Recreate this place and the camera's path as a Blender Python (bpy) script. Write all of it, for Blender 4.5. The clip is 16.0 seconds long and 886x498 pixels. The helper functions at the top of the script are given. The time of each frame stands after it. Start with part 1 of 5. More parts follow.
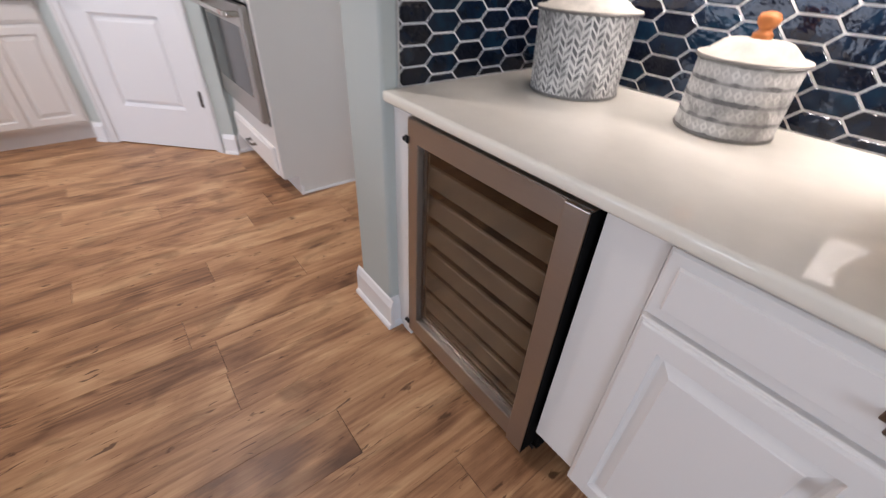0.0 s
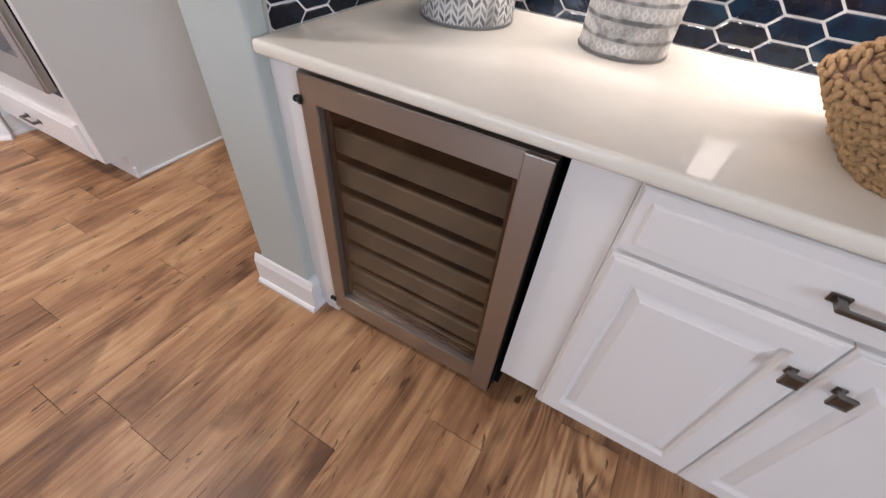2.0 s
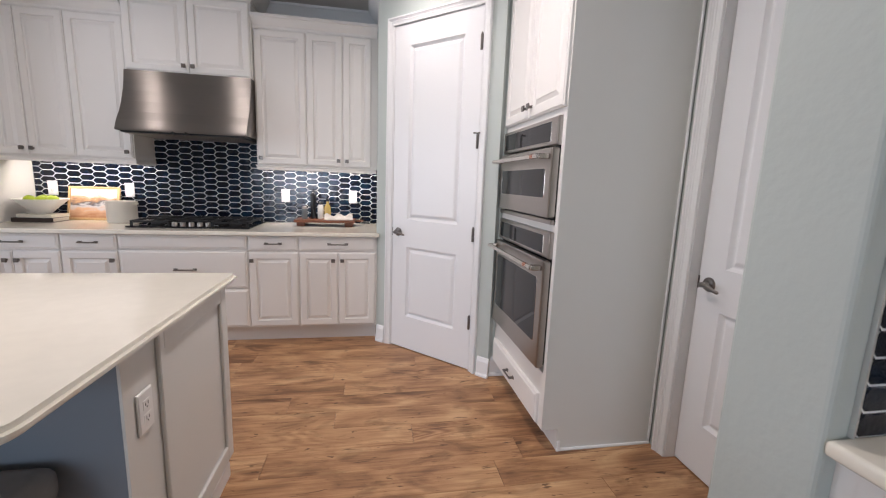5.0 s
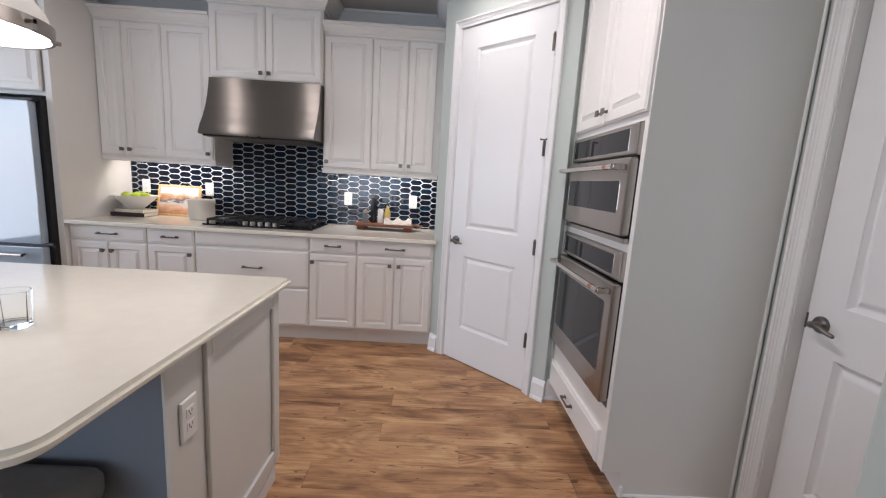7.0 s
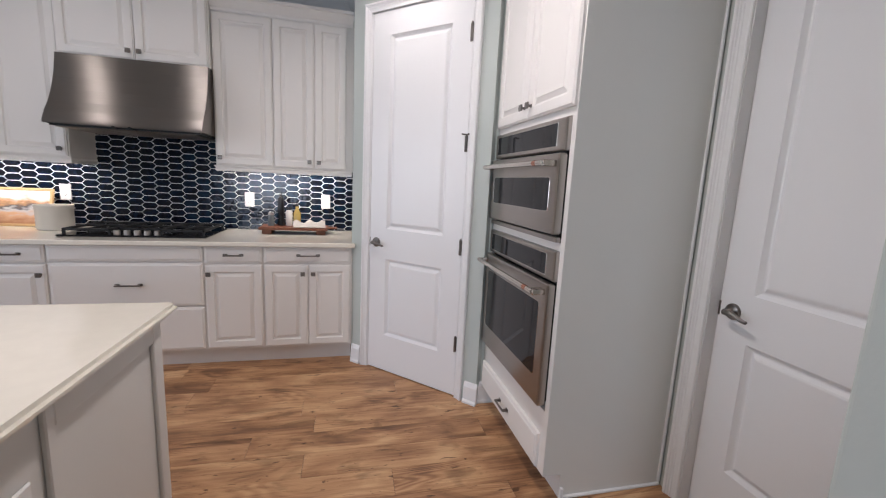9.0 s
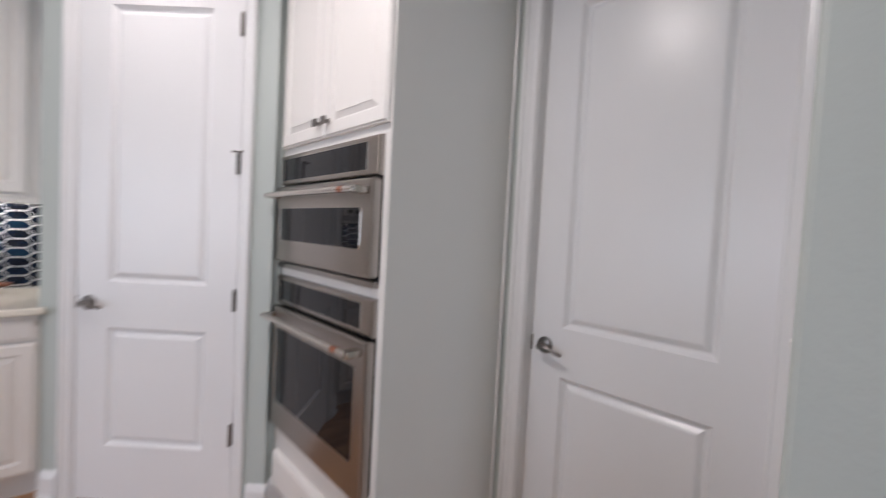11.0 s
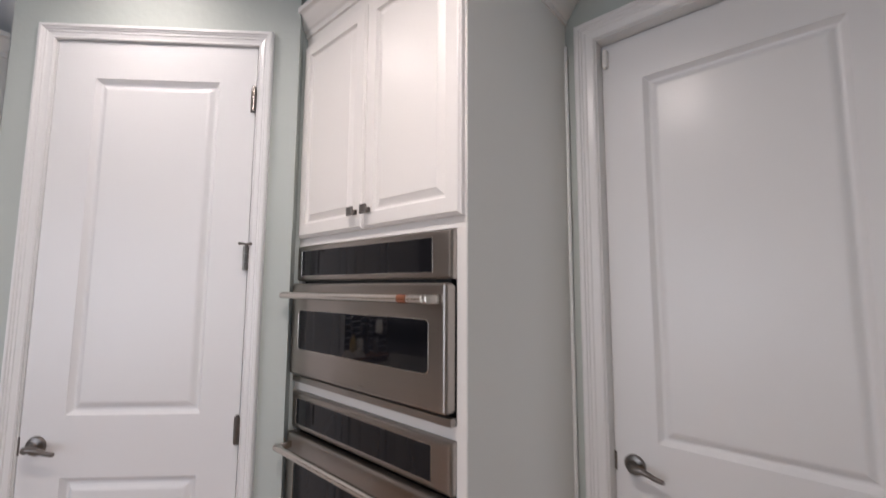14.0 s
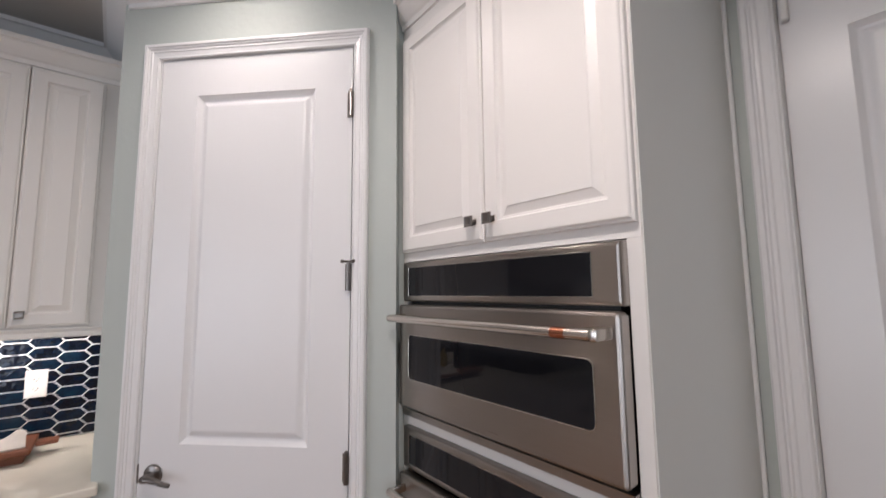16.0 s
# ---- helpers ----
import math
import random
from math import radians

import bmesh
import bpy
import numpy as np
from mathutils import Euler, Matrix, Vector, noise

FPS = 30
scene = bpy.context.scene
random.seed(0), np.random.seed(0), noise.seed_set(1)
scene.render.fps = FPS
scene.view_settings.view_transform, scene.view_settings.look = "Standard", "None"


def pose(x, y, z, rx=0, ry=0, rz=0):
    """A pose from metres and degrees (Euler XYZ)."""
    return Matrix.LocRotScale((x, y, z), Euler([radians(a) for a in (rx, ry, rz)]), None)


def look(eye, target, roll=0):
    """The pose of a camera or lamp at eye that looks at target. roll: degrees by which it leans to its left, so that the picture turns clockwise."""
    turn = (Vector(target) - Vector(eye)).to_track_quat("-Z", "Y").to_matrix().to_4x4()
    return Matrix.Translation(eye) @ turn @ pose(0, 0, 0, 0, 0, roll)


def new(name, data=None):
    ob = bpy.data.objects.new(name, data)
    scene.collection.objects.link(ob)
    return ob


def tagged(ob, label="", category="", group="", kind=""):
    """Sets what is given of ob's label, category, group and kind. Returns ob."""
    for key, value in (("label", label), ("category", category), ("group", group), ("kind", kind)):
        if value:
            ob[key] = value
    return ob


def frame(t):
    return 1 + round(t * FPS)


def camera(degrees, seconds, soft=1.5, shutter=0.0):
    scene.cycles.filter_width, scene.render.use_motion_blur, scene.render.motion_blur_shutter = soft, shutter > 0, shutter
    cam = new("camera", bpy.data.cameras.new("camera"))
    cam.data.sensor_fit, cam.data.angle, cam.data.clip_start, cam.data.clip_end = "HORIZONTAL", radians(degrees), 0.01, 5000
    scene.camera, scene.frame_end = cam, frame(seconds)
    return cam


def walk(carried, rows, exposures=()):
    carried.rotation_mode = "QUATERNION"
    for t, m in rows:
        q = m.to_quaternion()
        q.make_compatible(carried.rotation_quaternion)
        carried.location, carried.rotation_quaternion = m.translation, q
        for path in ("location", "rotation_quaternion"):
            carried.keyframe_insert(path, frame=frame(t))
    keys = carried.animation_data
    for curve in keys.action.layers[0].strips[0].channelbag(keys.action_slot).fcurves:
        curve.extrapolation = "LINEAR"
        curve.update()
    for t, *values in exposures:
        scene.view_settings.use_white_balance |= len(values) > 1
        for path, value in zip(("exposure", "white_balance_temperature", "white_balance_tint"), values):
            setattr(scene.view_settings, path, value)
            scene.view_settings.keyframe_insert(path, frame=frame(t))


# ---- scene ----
cam = camera(95.1, 16.0, soft=1.15, shutter=0.4)
PATH = [
    (0, (0.644, 0.507, 1.179), (1.676, 1.759, 0.009), 3.2),
    (0.5, (0.659, 0.637, 1.187), (1.826, 1.545, -0.16), 3.4),
    (1, (0.627, 0.684, 1.183), (1.96, 1.373, -0.14), 5.4),
    (1.5, (0.615, 0.712, 1.176), (1.877, 1.293, -0.262), 5.2),
    (2, (0.619, 0.713, 1.179), (1.916, 1.342, -0.207), 5.8),
    (2.5, (0.62, 0.707, 1.189), (1.996, 1.564, 0.018), 5.8),
    (3, (0.616, 0.722, 1.231), (1.857, 2.049, 0.394), 4.6),
    (3.5, (0.572, 0.791, 1.274), (1.379, 2.536, 0.72), 0.6),
    (4, (0.438, 0.799, 1.276), (0.886, 2.722, 0.956), 1.5),
    (4.2, (0.4, 0.824, 1.285), (0.789, 2.766, 1.004), 0.8),
    (6.3, (0.444, 1.074, 1.333), (0.681, 3.016, 0.916), 5.2),
    (6.5, (0.441, 1.073, 1.339), (0.616, 3.027, 0.952), 4.6),
    (7, (0.444, 1.071, 1.338), (0.491, 3.044, 1.016), 3.5),
    (7.5, (0.449, 1.083, 1.328), (0.481, 3.06, 1.03), 2.9),
    (8, (0.433, 1.141, 1.332), (0.594, 3.114, 1.05), 2.5),
    (8.2, (0.422, 1.177, 1.349), (0.673, 3.141, 1.064), 2.5),
    (10.3, (0.411, 1.4, 1.313), (1.205, 3.203, 0.972), 5.3),
    (10.5, (0.417, 1.458, 1.294), (1.332, 3.218, 1.034), 5.4),
    (11, (0.494, 1.64, 1.323), (1.877, 3.082, 1.243), 3.0),
    (11.5, (0.533, 1.76, 1.394), (2.333, 2.631, 1.408), 2.5),
    (12, (0.522, 1.802, 1.399), (2.433, 2.391, 1.349), 3.0),
    (12.5, (0.527, 1.816, 1.395), (2.416, 2.464, 1.305), 3.9),
    (13, (0.491, 1.845, 1.401), (2.264, 2.767, 1.316), 2.1),
    (13.5, (0.427, 1.923, 1.432), (2.047, 3.096, 1.445), 0.6),
    (14, (0.445, 2.05, 1.472), (1.935, 3.37, 1.665), 0.3),
    (14.5, (0.509, 2.17, 1.531), (1.914, 3.536, 1.929), 0.2),
    (15, (0.523, 2.248, 1.541), (1.893, 3.638, 1.977), -0.2),
    (15.5, (0.481, 2.293, 1.559), (1.808, 3.745, 1.92), -1.3),
    (16, (0.467, 2.324, 1.529), (1.721, 3.869, 1.735), -0.6),
]
walk(cam, [(t, look(eye, target, roll)) for t, eye, target, roll in PATH],
     [(0, 0.22, 6300, 22), (0.6, 0.36, 6300, 22), (1.5, 0.40, 6300, 22), (3, 0.36, 6300, 21), (4.2, 0.15, 6400, 20), (7, -0.13, 6250, 19), (8, -0.15, 6250, 19), (11, -0.16, 6250, 20), (12.5, -0.10, 6400, 20), (14, -0.32, 6480, 21), (16, -0.38, 6480, 21)])

# ---- world and light ----
world = bpy.data.worlds.new("world")
scene.world = world
world.use_nodes = True
wn = world.node_tree.nodes
sky = wn.new("ShaderNodeTexSky")
sky.sky_type = "NISHITA"
sky.sun_disc = False
sky.sun_elevation, sky.sun_rotation = radians(38), radians(200)
world.node_tree.links.new(sky.outputs["Color"], wn["Background"].inputs["Color"])
wn["Background"].inputs["Strength"].default_value = 0.12


def area_lamp(name, m, w, h, watts, colour, shape="RECTANGLE"):
    data = bpy.data.lights.new(name, "AREA")
    data.shape, data.size, data.size_y, data.energy, data.color = shape, w, h, watts, colour
    ob = new(name, data)
    ob.matrix_world = m
    return ob


DAY = (0.78, 0.895, 0.985)
WARM = (1.0, 0.935, 0.85)
SHADE = (0.70, 0.87, 1.0)
COOL = (1.0, 0.94, 0.84)
# sky light in unseen openings: west wall's, and south wall's added for fill
area_lamp("unseen_window_light", look((-4.46, 3.0, 1.35), (0, 3.0, 1.3)), 2.6, 1.9, 68, DAY)
area_lamp("unseen_window_light", look((-1.60, -3.385, 1.35), (-1.60, 0, 1.3)), 1.7, 1.9, 70, SHADE)
# last can is a guess added to brighten the floor; the others follow reflections
CANS = [(0.45, 2.58), (0.57, 3.62), (-0.92, 3.60), (-1.75, 3.60), (-0.75, 0.35)]
for cx, cy in CANS:
    can = area_lamp("can_light", look((cx, cy, 2.730), (cx, cy, 0)), 0.13, 0.13, {0.57: 4.6, 0.45: 17.0, -0.75: 3.5}.get(cx, 2.4), WARM, "DISK")
    can.data.spread = radians(160)
# strips under the wall cabinets
area_lamp("strip_light", pose(-0.04, 4.66, 1.386, 46, 0, 0), 0.85, 0.02, 5.0, COOL)
area_lamp("strip_light", pose(-1.845, 4.66, 1.386, 46, 0, 0), 0.72, 0.02, 4.4, COOL)
area_lamp("strip_light", pose(1.735, 0.40, 1.386, 0, 0, -90) @ pose(0, 0, 0, 40, 0, 0), 2.0, 0.02, 13.5, COOL)


# ---- materials ----
def material(name, colour, rough=0.5, metal=0.0, vary=0.06, scale=8.0, bump=0.0, bump_scale=120.0, coat=0.0, ior=1.45, stretch=(1, 1, 1), rough_vary=0.1):
    m = bpy.data.materials.new(name)
    m.use_nodes = True
    n, l = m.node_tree.nodes, m.node_tree.links
    b = n["Principled BSDF"]
    b.inputs["Metallic"].default_value, b.inputs["IOR"].default_value = metal, ior
    b.inputs["Coat Weight"].default_value, b.inputs["Coat Roughness"].default_value = coat, 0.02
    co = n.new("ShaderNodeTexCoord")
    mp = n.new("ShaderNodeMapping")
    mp.inputs["Scale"].default_value = stretch
    l.new(co.outputs["Object"], mp.inputs["Vector"])
    big = n.new("ShaderNodeTexNoise")
    big.inputs["Scale"].default_value, big.inputs["Detail"].default_value = scale, 6
    l.new(mp.outputs["Vector"], big.inputs["Vector"])
    hsv = n.new("ShaderNodeHueSaturation")
    hsv.inputs["Color"].default_value = (*colour, 1)
    mr = n.new("ShaderNodeMapRange")
    mr.inputs["To Min"].default_value, mr.inputs["To Max"].default_value = 1 - vary, 1 + vary
    l.new(big.outputs["Fac"], mr.inputs["Value"])
    l.new(mr.outputs["Result"], hsv.inputs["Value"])
    l.new(hsv.outputs["Color"], b.inputs["Base Color"])
    rr = n.new("ShaderNodeMapRange")
    rr.inputs["To Min"].default_value, rr.inputs["To Max"].default_value = max(0.02, rough - rough_vary * rough), min(1, rough + rough_vary * rough)
    l.new(big.outputs["Fac"], rr.inputs["Value"])
    l.new(rr.outputs["Result"], b.inputs["Roughness"])
    if bump:
        fine = n.new("ShaderNodeTexNoise")
        fine.inputs["Scale"].default_value, fine.inputs["Detail"].default_value = bump_scale, 4
        l.new(mp.outputs["Vector"], fine.inputs["Vector"])
        bp = n.new("ShaderNodeBump")
        bp.inputs["Strength"].default_value, bp.inputs["Distance"].default_value = bump, 0.002
        l.new(fine.outputs["Fac"], bp.inputs["Height"])
        l.new(bp.outputs["Normal"], b.inputs["Normal"])
    return m


def brushed(m, amount, lean=0.35):
    """Fine scratches along the thing's width, which draw highlights out upwards."""
    n, l = m.node_tree.nodes, m.node_tree.links
    c, t = n.new("ShaderNodeCombineXYZ"), n.new("ShaderNodeVectorTransform")
    c.inputs["X"].default_value, c.inputs["Y"].default_value, c.inputs["Z"].default_value = 1.0, lean, lean * 0.3
    t.vector_type, t.convert_from, t.convert_to = "VECTOR", "OBJECT", "WORLD"
    l.new(c.outputs["Vector"], t.inputs["Vector"])
    b = n["Principled BSDF"]
    b.inputs["Anisotropic"].default_value, b.inputs["Anisotropic Rotation"].default_value = amount, 0.25
    l.new(t.outputs["Vector"], b.inputs["Tangent"])
    return m


def ramp(n, stops):
    r = n.new("ShaderNodeValToRGB")
    while len(r.color_ramp.elements) < len(stops):
        r.color_ramp.elements.new(0.5)
    for e, (p, c) in zip(r.color_ramp.elements, stops):
        e.position, e.color = p, (*c, 1)
    return r


def wood_floor():
    m = bpy.data.materials.new("plank_wood")
    m.use_nodes = True
    n, l = m.node_tree.nodes, m.node_tree.links
    b = n["Principled BSDF"]
    co, info = n.new("ShaderNodeTexCoord"), n.new("ShaderNodeObjectInfo")
    shift = n.new("ShaderNodeVectorMath")
    shift.operation = "MULTIPLY_ADD"
    sc = n.new("ShaderNodeCombineXYZ")
    l.new(info.outputs["Random"], sc.inputs["X"]), l.new(info.outputs["Random"], sc.inputs["Y"])
    shift.inputs[1].default_value = (37, 91, 0)
    l.new(sc.outputs["Vector"], shift.inputs[0])
    l.new(co.outputs["Object"], shift.inputs[2])

    def tex(scale, stretch, detail, distort):
        mp = n.new("ShaderNodeMapping")
        mp.inputs["Scale"].default_value = stretch
        l.new(shift.outputs["Vector"], mp.inputs["Vector"])
        t = n.new("ShaderNodeTexNoise")
        t.inputs["Scale"].default_value, t.inputs["Detail"].default_value, t.inputs["Distortion"].default_value = scale, detail, distort
        l.new(mp.outputs["Vector"], t.inputs["Vector"])
        return t

    def num(op, a, b=None, c=None):
        k = n.new("ShaderNodeMath")
        k.operation = op
        for slot, v in enumerate((a, b, c)):
            if v is None:
                continue
            if isinstance(v, (int, float)):
                k.inputs[slot].default_value = v
            else:
                l.new(v, k.inputs[slot])
        return k.outputs[0]

    cloud = tex(2.2, (1.0, 3.4, 1), 5, 0.9)
    smudge = tex(3.0, (1.0, 2.4, 1), 6, 1.2)
    grain = tex(2.4, (0.9, 22.0, 1), 8, 0.4)
    fine = tex(3.2, (1.2, 64.0, 1), 6, 0.3)
    rings_n = tex(1.3, (0.75, 5.0, 1), 1, 0.35)
    where = tex(1.6, (0.8, 2.0, 1), 1, 0.2)
    pores = tex(50.0, (1.0, 14.0, 1), 3, 0.2)
    knots = tex(13.0, (0.8, 3.0, 1), 3, 0.9)
    checks = tex(9.0, (0.8, 24.0, 1), 2, 0.5)
    arch = num("SINE", num("MULTIPLY", rings_n.outputs["Fac"], 120.0))
    arch = num("MULTIPLY", arch, num("MULTIPLY", num("MAXIMUM", num("SUBTRACT", where.outputs["Fac"], 0.50), 0.0), 0.30))
    tone = num("MULTIPLY_ADD", info.outputs["Random"], 0.10, -0.05)
    fac = num("MULTIPLY_ADD", cloud.outputs["Fac"], 0.61, tone)
    fac = num("MULTIPLY_ADD", grain.outputs["Fac"], 0.26, fac)
    fac = num("MULTIPLY_ADD", fine.outputs["Fac"], 0.13, fac)
    fac = num("ADD", arch, fac)
    base = ramp(n, [(0.36, (0.190, 0.092, 0.046)), (0.44, (0.310, 0.157, 0.077)), (0.50, (0.415, 0.220, 0.109)), (0.56, (0.505, 0.287, 0.145)), (0.65, (0.63, 0.395, 0.213))])
    l.new(fac, base.inputs["Fac"])
    sr = ramp(n, [(0.30, (0.42, 0.40, 0.38)), (0.40, (0.72, 0.70, 0.68)), (0.46, (1, 1, 1))])
    l.new(smudge.outputs["Fac"], sr.inputs["Fac"])
    kr = ramp(n, [(0.655, (0, 0, 0)), (0.70, (0.8, 0.8, 0.8))])
    l.new(knots.outputs["Fac"], kr.inputs["Fac"])
    ck = ramp(n, [(0.675, (1, 1, 1)), (0.715, (0.36, 0.30, 0.27))])
    l.new(checks.outputs["Fac"], ck.inputs["Fac"])
    pr = ramp(n, [(0.30, (0.62, 0.56, 0.50)), (0.42, (1, 1, 1))])
    l.new(pores.outputs["Fac"], pr.inputs["Fac"])

    def times(a, b, f):
        k = n.new("ShaderNodeMixRGB")
        k.blend_type = "MULTIPLY"
        k.inputs["Fac"].default_value = f
        l.new(a, k.inputs["Color1"]), l.new(b, k.inputs["Color2"])
        return k.outputs["Color"]

    col = times(times(base.outputs["Color"], sr.outputs["Color"], 0.70), pr.outputs["Color"], 0.28)
    col = times(col, ck.outputs["Color"], 0.9)
    dark = n.new("ShaderNodeMixRGB")
    dark.inputs["Color2"].default_value = (0.075, 0.034, 0.016, 1)
    l.new(kr.outputs["Color"], dark.inputs["Fac"])
    l.new(col, dark.inputs["Color1"])
    l.new(dark.outputs["Color"], b.inputs["Base Color"])
    l.new(num("MULTIPLY_ADD", grain.outputs["Fac"], 0.16, 0.33), b.inputs["Roughness"])
    b.inputs["IOR"].default_value = 1.40
    bp = n.new("ShaderNodeBump")
    bp.inputs["Strength"].default_value, bp.inputs["Distance"].default_value = 0.22, 0.001
    l.new(grain.outputs["Fac"], bp.inputs["Height"])
    l.new(bp.outputs["Normal"], b.inputs["Normal"])
    return m


def glazed_tile():
    m = bpy.data.materials.new("navy_glaze")
    m.use_nodes = True
    n, l = m.node_tree.nodes, m.node_tree.links
    b = n["Principled BSDF"]
    geo, info = n.new("ShaderNodeNewGeometry"), n.new("ShaderNodeObjectInfo")
    t = n.new("ShaderNodeTexNoise")
    t.inputs["Scale"].default_value, t.inputs["Detail"].default_value = 26, 3
    l.new(geo.outputs["Position"], t.inputs["Vector"])
    r = ramp(n, [(0.3, (0.0035, 0.0045, 0.010)), (0.55, (0.004, 0.010, 0.023)), (0.75, (0.005, 0.020, 0.039))])
    mid = n.new("ShaderNodeMath")
    mid.operation = "MULTIPLY_ADD"
    mid.inputs[1].default_value, mid.inputs[2].default_value = 0.35, -0.17
    l.new(info.outputs["Random"], mid.inputs[0])
    add = n.new("ShaderNodeMath")
    l.new(mid.outputs[0], add.inputs[0]), l.new(t.outputs["Fac"], add.inputs[1])
    l.new(add.outputs[0], r.inputs["Fac"])
    l.new(r.outputs["Color"], b.inputs["Base Color"])
    b.inputs["Roughness"].default_value, b.inputs["IOR"].default_value = 0.05, 1.40
    w = n.new("ShaderNodeTexNoise")
    w.inputs["Scale"].default_value, w.inputs["Detail"].default_value = 38, 2
    l.new(geo.outputs["Position"], w.inputs["Vector"])
    bp = n.new("ShaderNodeBump")
    bp.inputs["Strength"].default_value, bp.inputs["Distance"].default_value = 0.50, 0.003
    l.new(w.outputs["Fac"], bp.inputs["Height"])
    l.new(bp.outputs["Normal"], b.inputs["Normal"])
    return m


def clear_glass(name, colour=(0.95, 0.97, 0.97), rough=0.0):
    m = bpy.data.materials.new(name)
    m.use_nodes = True
    b = m.node_tree.nodes["Principled BSDF"]
    b.inputs["Base Color"].default_value = (*colour, 1)
    b.inputs["Transmission Weight"].default_value, b.inputs["Roughness"].default_value, b.inputs["IOR"].default_value = 1.0, rough, 1.45
    return m


def glow(name, colour, strength):
    m = bpy.data.materials.new(name)
    m.use_nodes = True
    b = m.node_tree.nodes["Principled BSDF"]
    b.inputs["Base Color"].default_value = (0.8, 0.8, 0.8, 1)
    b.inputs["Emission Color"].default_value, b.inputs["Emission Strength"].default_value = (*colour, 1), strength
    return m


M_CAB = material("cabinet_paint", (0.80, 0.775, 0.745), 0.37, vary=0.02, scale=3, bump=0.02, bump_scale=60, rough_vary=0.02)
M_TRIM = material("trim_paint", (0.80, 0.80, 0.80), 0.28, vary=0.02, scale=3, bump=0.02, bump_scale=60, rough_vary=0.02)
M_DOOR = material("door_paint", (0.80, 0.80, 0.805), 0.29, vary=0.015, scale=2, bump=0.02, bump_scale=40, rough_vary=0.02)
M_WALL = material("wall_paint", (0.49, 0.535, 0.508), 0.62, vary=0.03, scale=2, bump=0.55, bump_scale=42)
M_GREY = material("grey_panel", (0.715, 0.716, 0.683), 0.5, vary=0.03, scale=2, bump=0.05, bump_scale=70)
M_CEIL = material("ceiling_paint", (0.52, 0.50, 0.475), 0.8, vary=0.02, scale=2, bump=0.3, bump_scale=50)
M_PLANK = wood_floor()
M_QUARTZ = material("white_quartz", (0.80, 0.76, 0.665), 0.04, ior=1.52, vary=0.05, scale=22, rough_vary=0.05, coat=0.15)
M_TILE = glazed_tile()
M_GROUT = material("white_grout", (0.80, 0.79, 0.77), 0.85, vary=0.06, scale=30, bump=0.4, bump_scale=300)
M_STEEL = brushed(material("brushed_steel", (0.36, 0.325, 0.298), 0.29, 1.0, vary=0.04, scale=6, stretch=(1, 1, 30), rough_vary=0.12), 0.9, 0.0)
M_SATIN = material("satin_steel", (0.60, 0.555, 0.51), 0.24, 1.0, vary=0.05, scale=8, rough_vary=0.2)
M_COOLSTEEL = brushed(material("bronze_steel", (0.43, 0.39, 0.35), 0.36, 1.0, vary=0.05, scale=6, stretch=(1, 1, 30), rough_vary=0.2), 0.6)
M_HOOD = brushed(material("hood_steel", (0.25, 0.23, 0.215), 0.33, 1.0, vary=0.05, scale=6, stretch=(1, 1, 30), rough_vary=0.1), 0.97, 0.0)
M_ALU = material("satin_aluminium", (0.66, 0.66, 0.65), 0.45, 1.0, vary=0.04, scale=20)
M_EDGE = material("steel_edge", (0.42, 0.39, 0.365), 0.34, 1.0, vary=0.06, scale=12)
M_NICKEL = material("dark_nickel", (0.20, 0.182, 0.168), 0.30, 1.0, vary=0.08, scale=30)
M_BLACK = material("black_plastic", (0.012, 0.012, 0.013), 0.4, vary=0.2, scale=20)
# near-black that puts the shade of the cooler door's gaps into colour
M_VOID = material("gap_black", (0.004, 0.004, 0.004), 0.85, vary=0.2, scale=20, ior=1.2)
M_SUBFLOOR = material("plank_joint", (0.075, 0.042, 0.024), 0.8, vary=0.2, scale=20)
M_IRON = material("cast_iron", (0.014, 0.014, 0.015), 0.6, vary=0.2, scale=40, bump=0.3, bump_scale=300)
M_GLASSBLK = material("black_glass", (0.010, 0.010, 0.012), 0.03, vary=0.1, scale=4, ior=1.32)
M_COPPER = material("copper_ring", (0.50, 0.20, 0.12), 0.25, 1.0, vary=0.1, scale=40)
M_BROWNSHELF = material("walnut_shelf", (0.050, 0.022, 0.012), 0.45, vary=0.2, scale=20, stretch=(1, 6, 1))
M_PLATE = material("outlet_plastic", (0.80, 0.79, 0.77), 0.35, vary=0.02, scale=10)
M_GLASS = clear_glass("clear_glass")
# white glass; the blue reflection of the sky is put into its base colour
M_FRIDGE = material("sky_tinted_door_glass", (0.36, 0.44, 0.52), 0.06, vary=0.02, scale=3, coat=1.0, ior=1.6)
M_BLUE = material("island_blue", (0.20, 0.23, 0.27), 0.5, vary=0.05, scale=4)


# ---- mesh helpers ----
def part(name, bm, mat, parent=None, label=""):
    me = bpy.data.meshes.new(name)
    bmesh.ops.recalc_face_normals(bm, faces=bm.faces)
    bm.to_mesh(me)
    bm.free()
    me.materials.append(mat)
    ob = new(name, me)
    if parent:
        ob.parent = parent
    return tagged(ob, label) if label else ob


def share(name, like, parent, m):
    """Another object on the mesh of like."""
    ob = new(name, like.data)
    ob.parent = parent
    ob.matrix_basis = m
    return ob


def thing(name, m, label, category, group="", kind=""):
    ob = new(name)
    ob.empty_display_size = 0.1
    ob.matrix_basis = m
    return tagged(ob, label, category, group, kind)


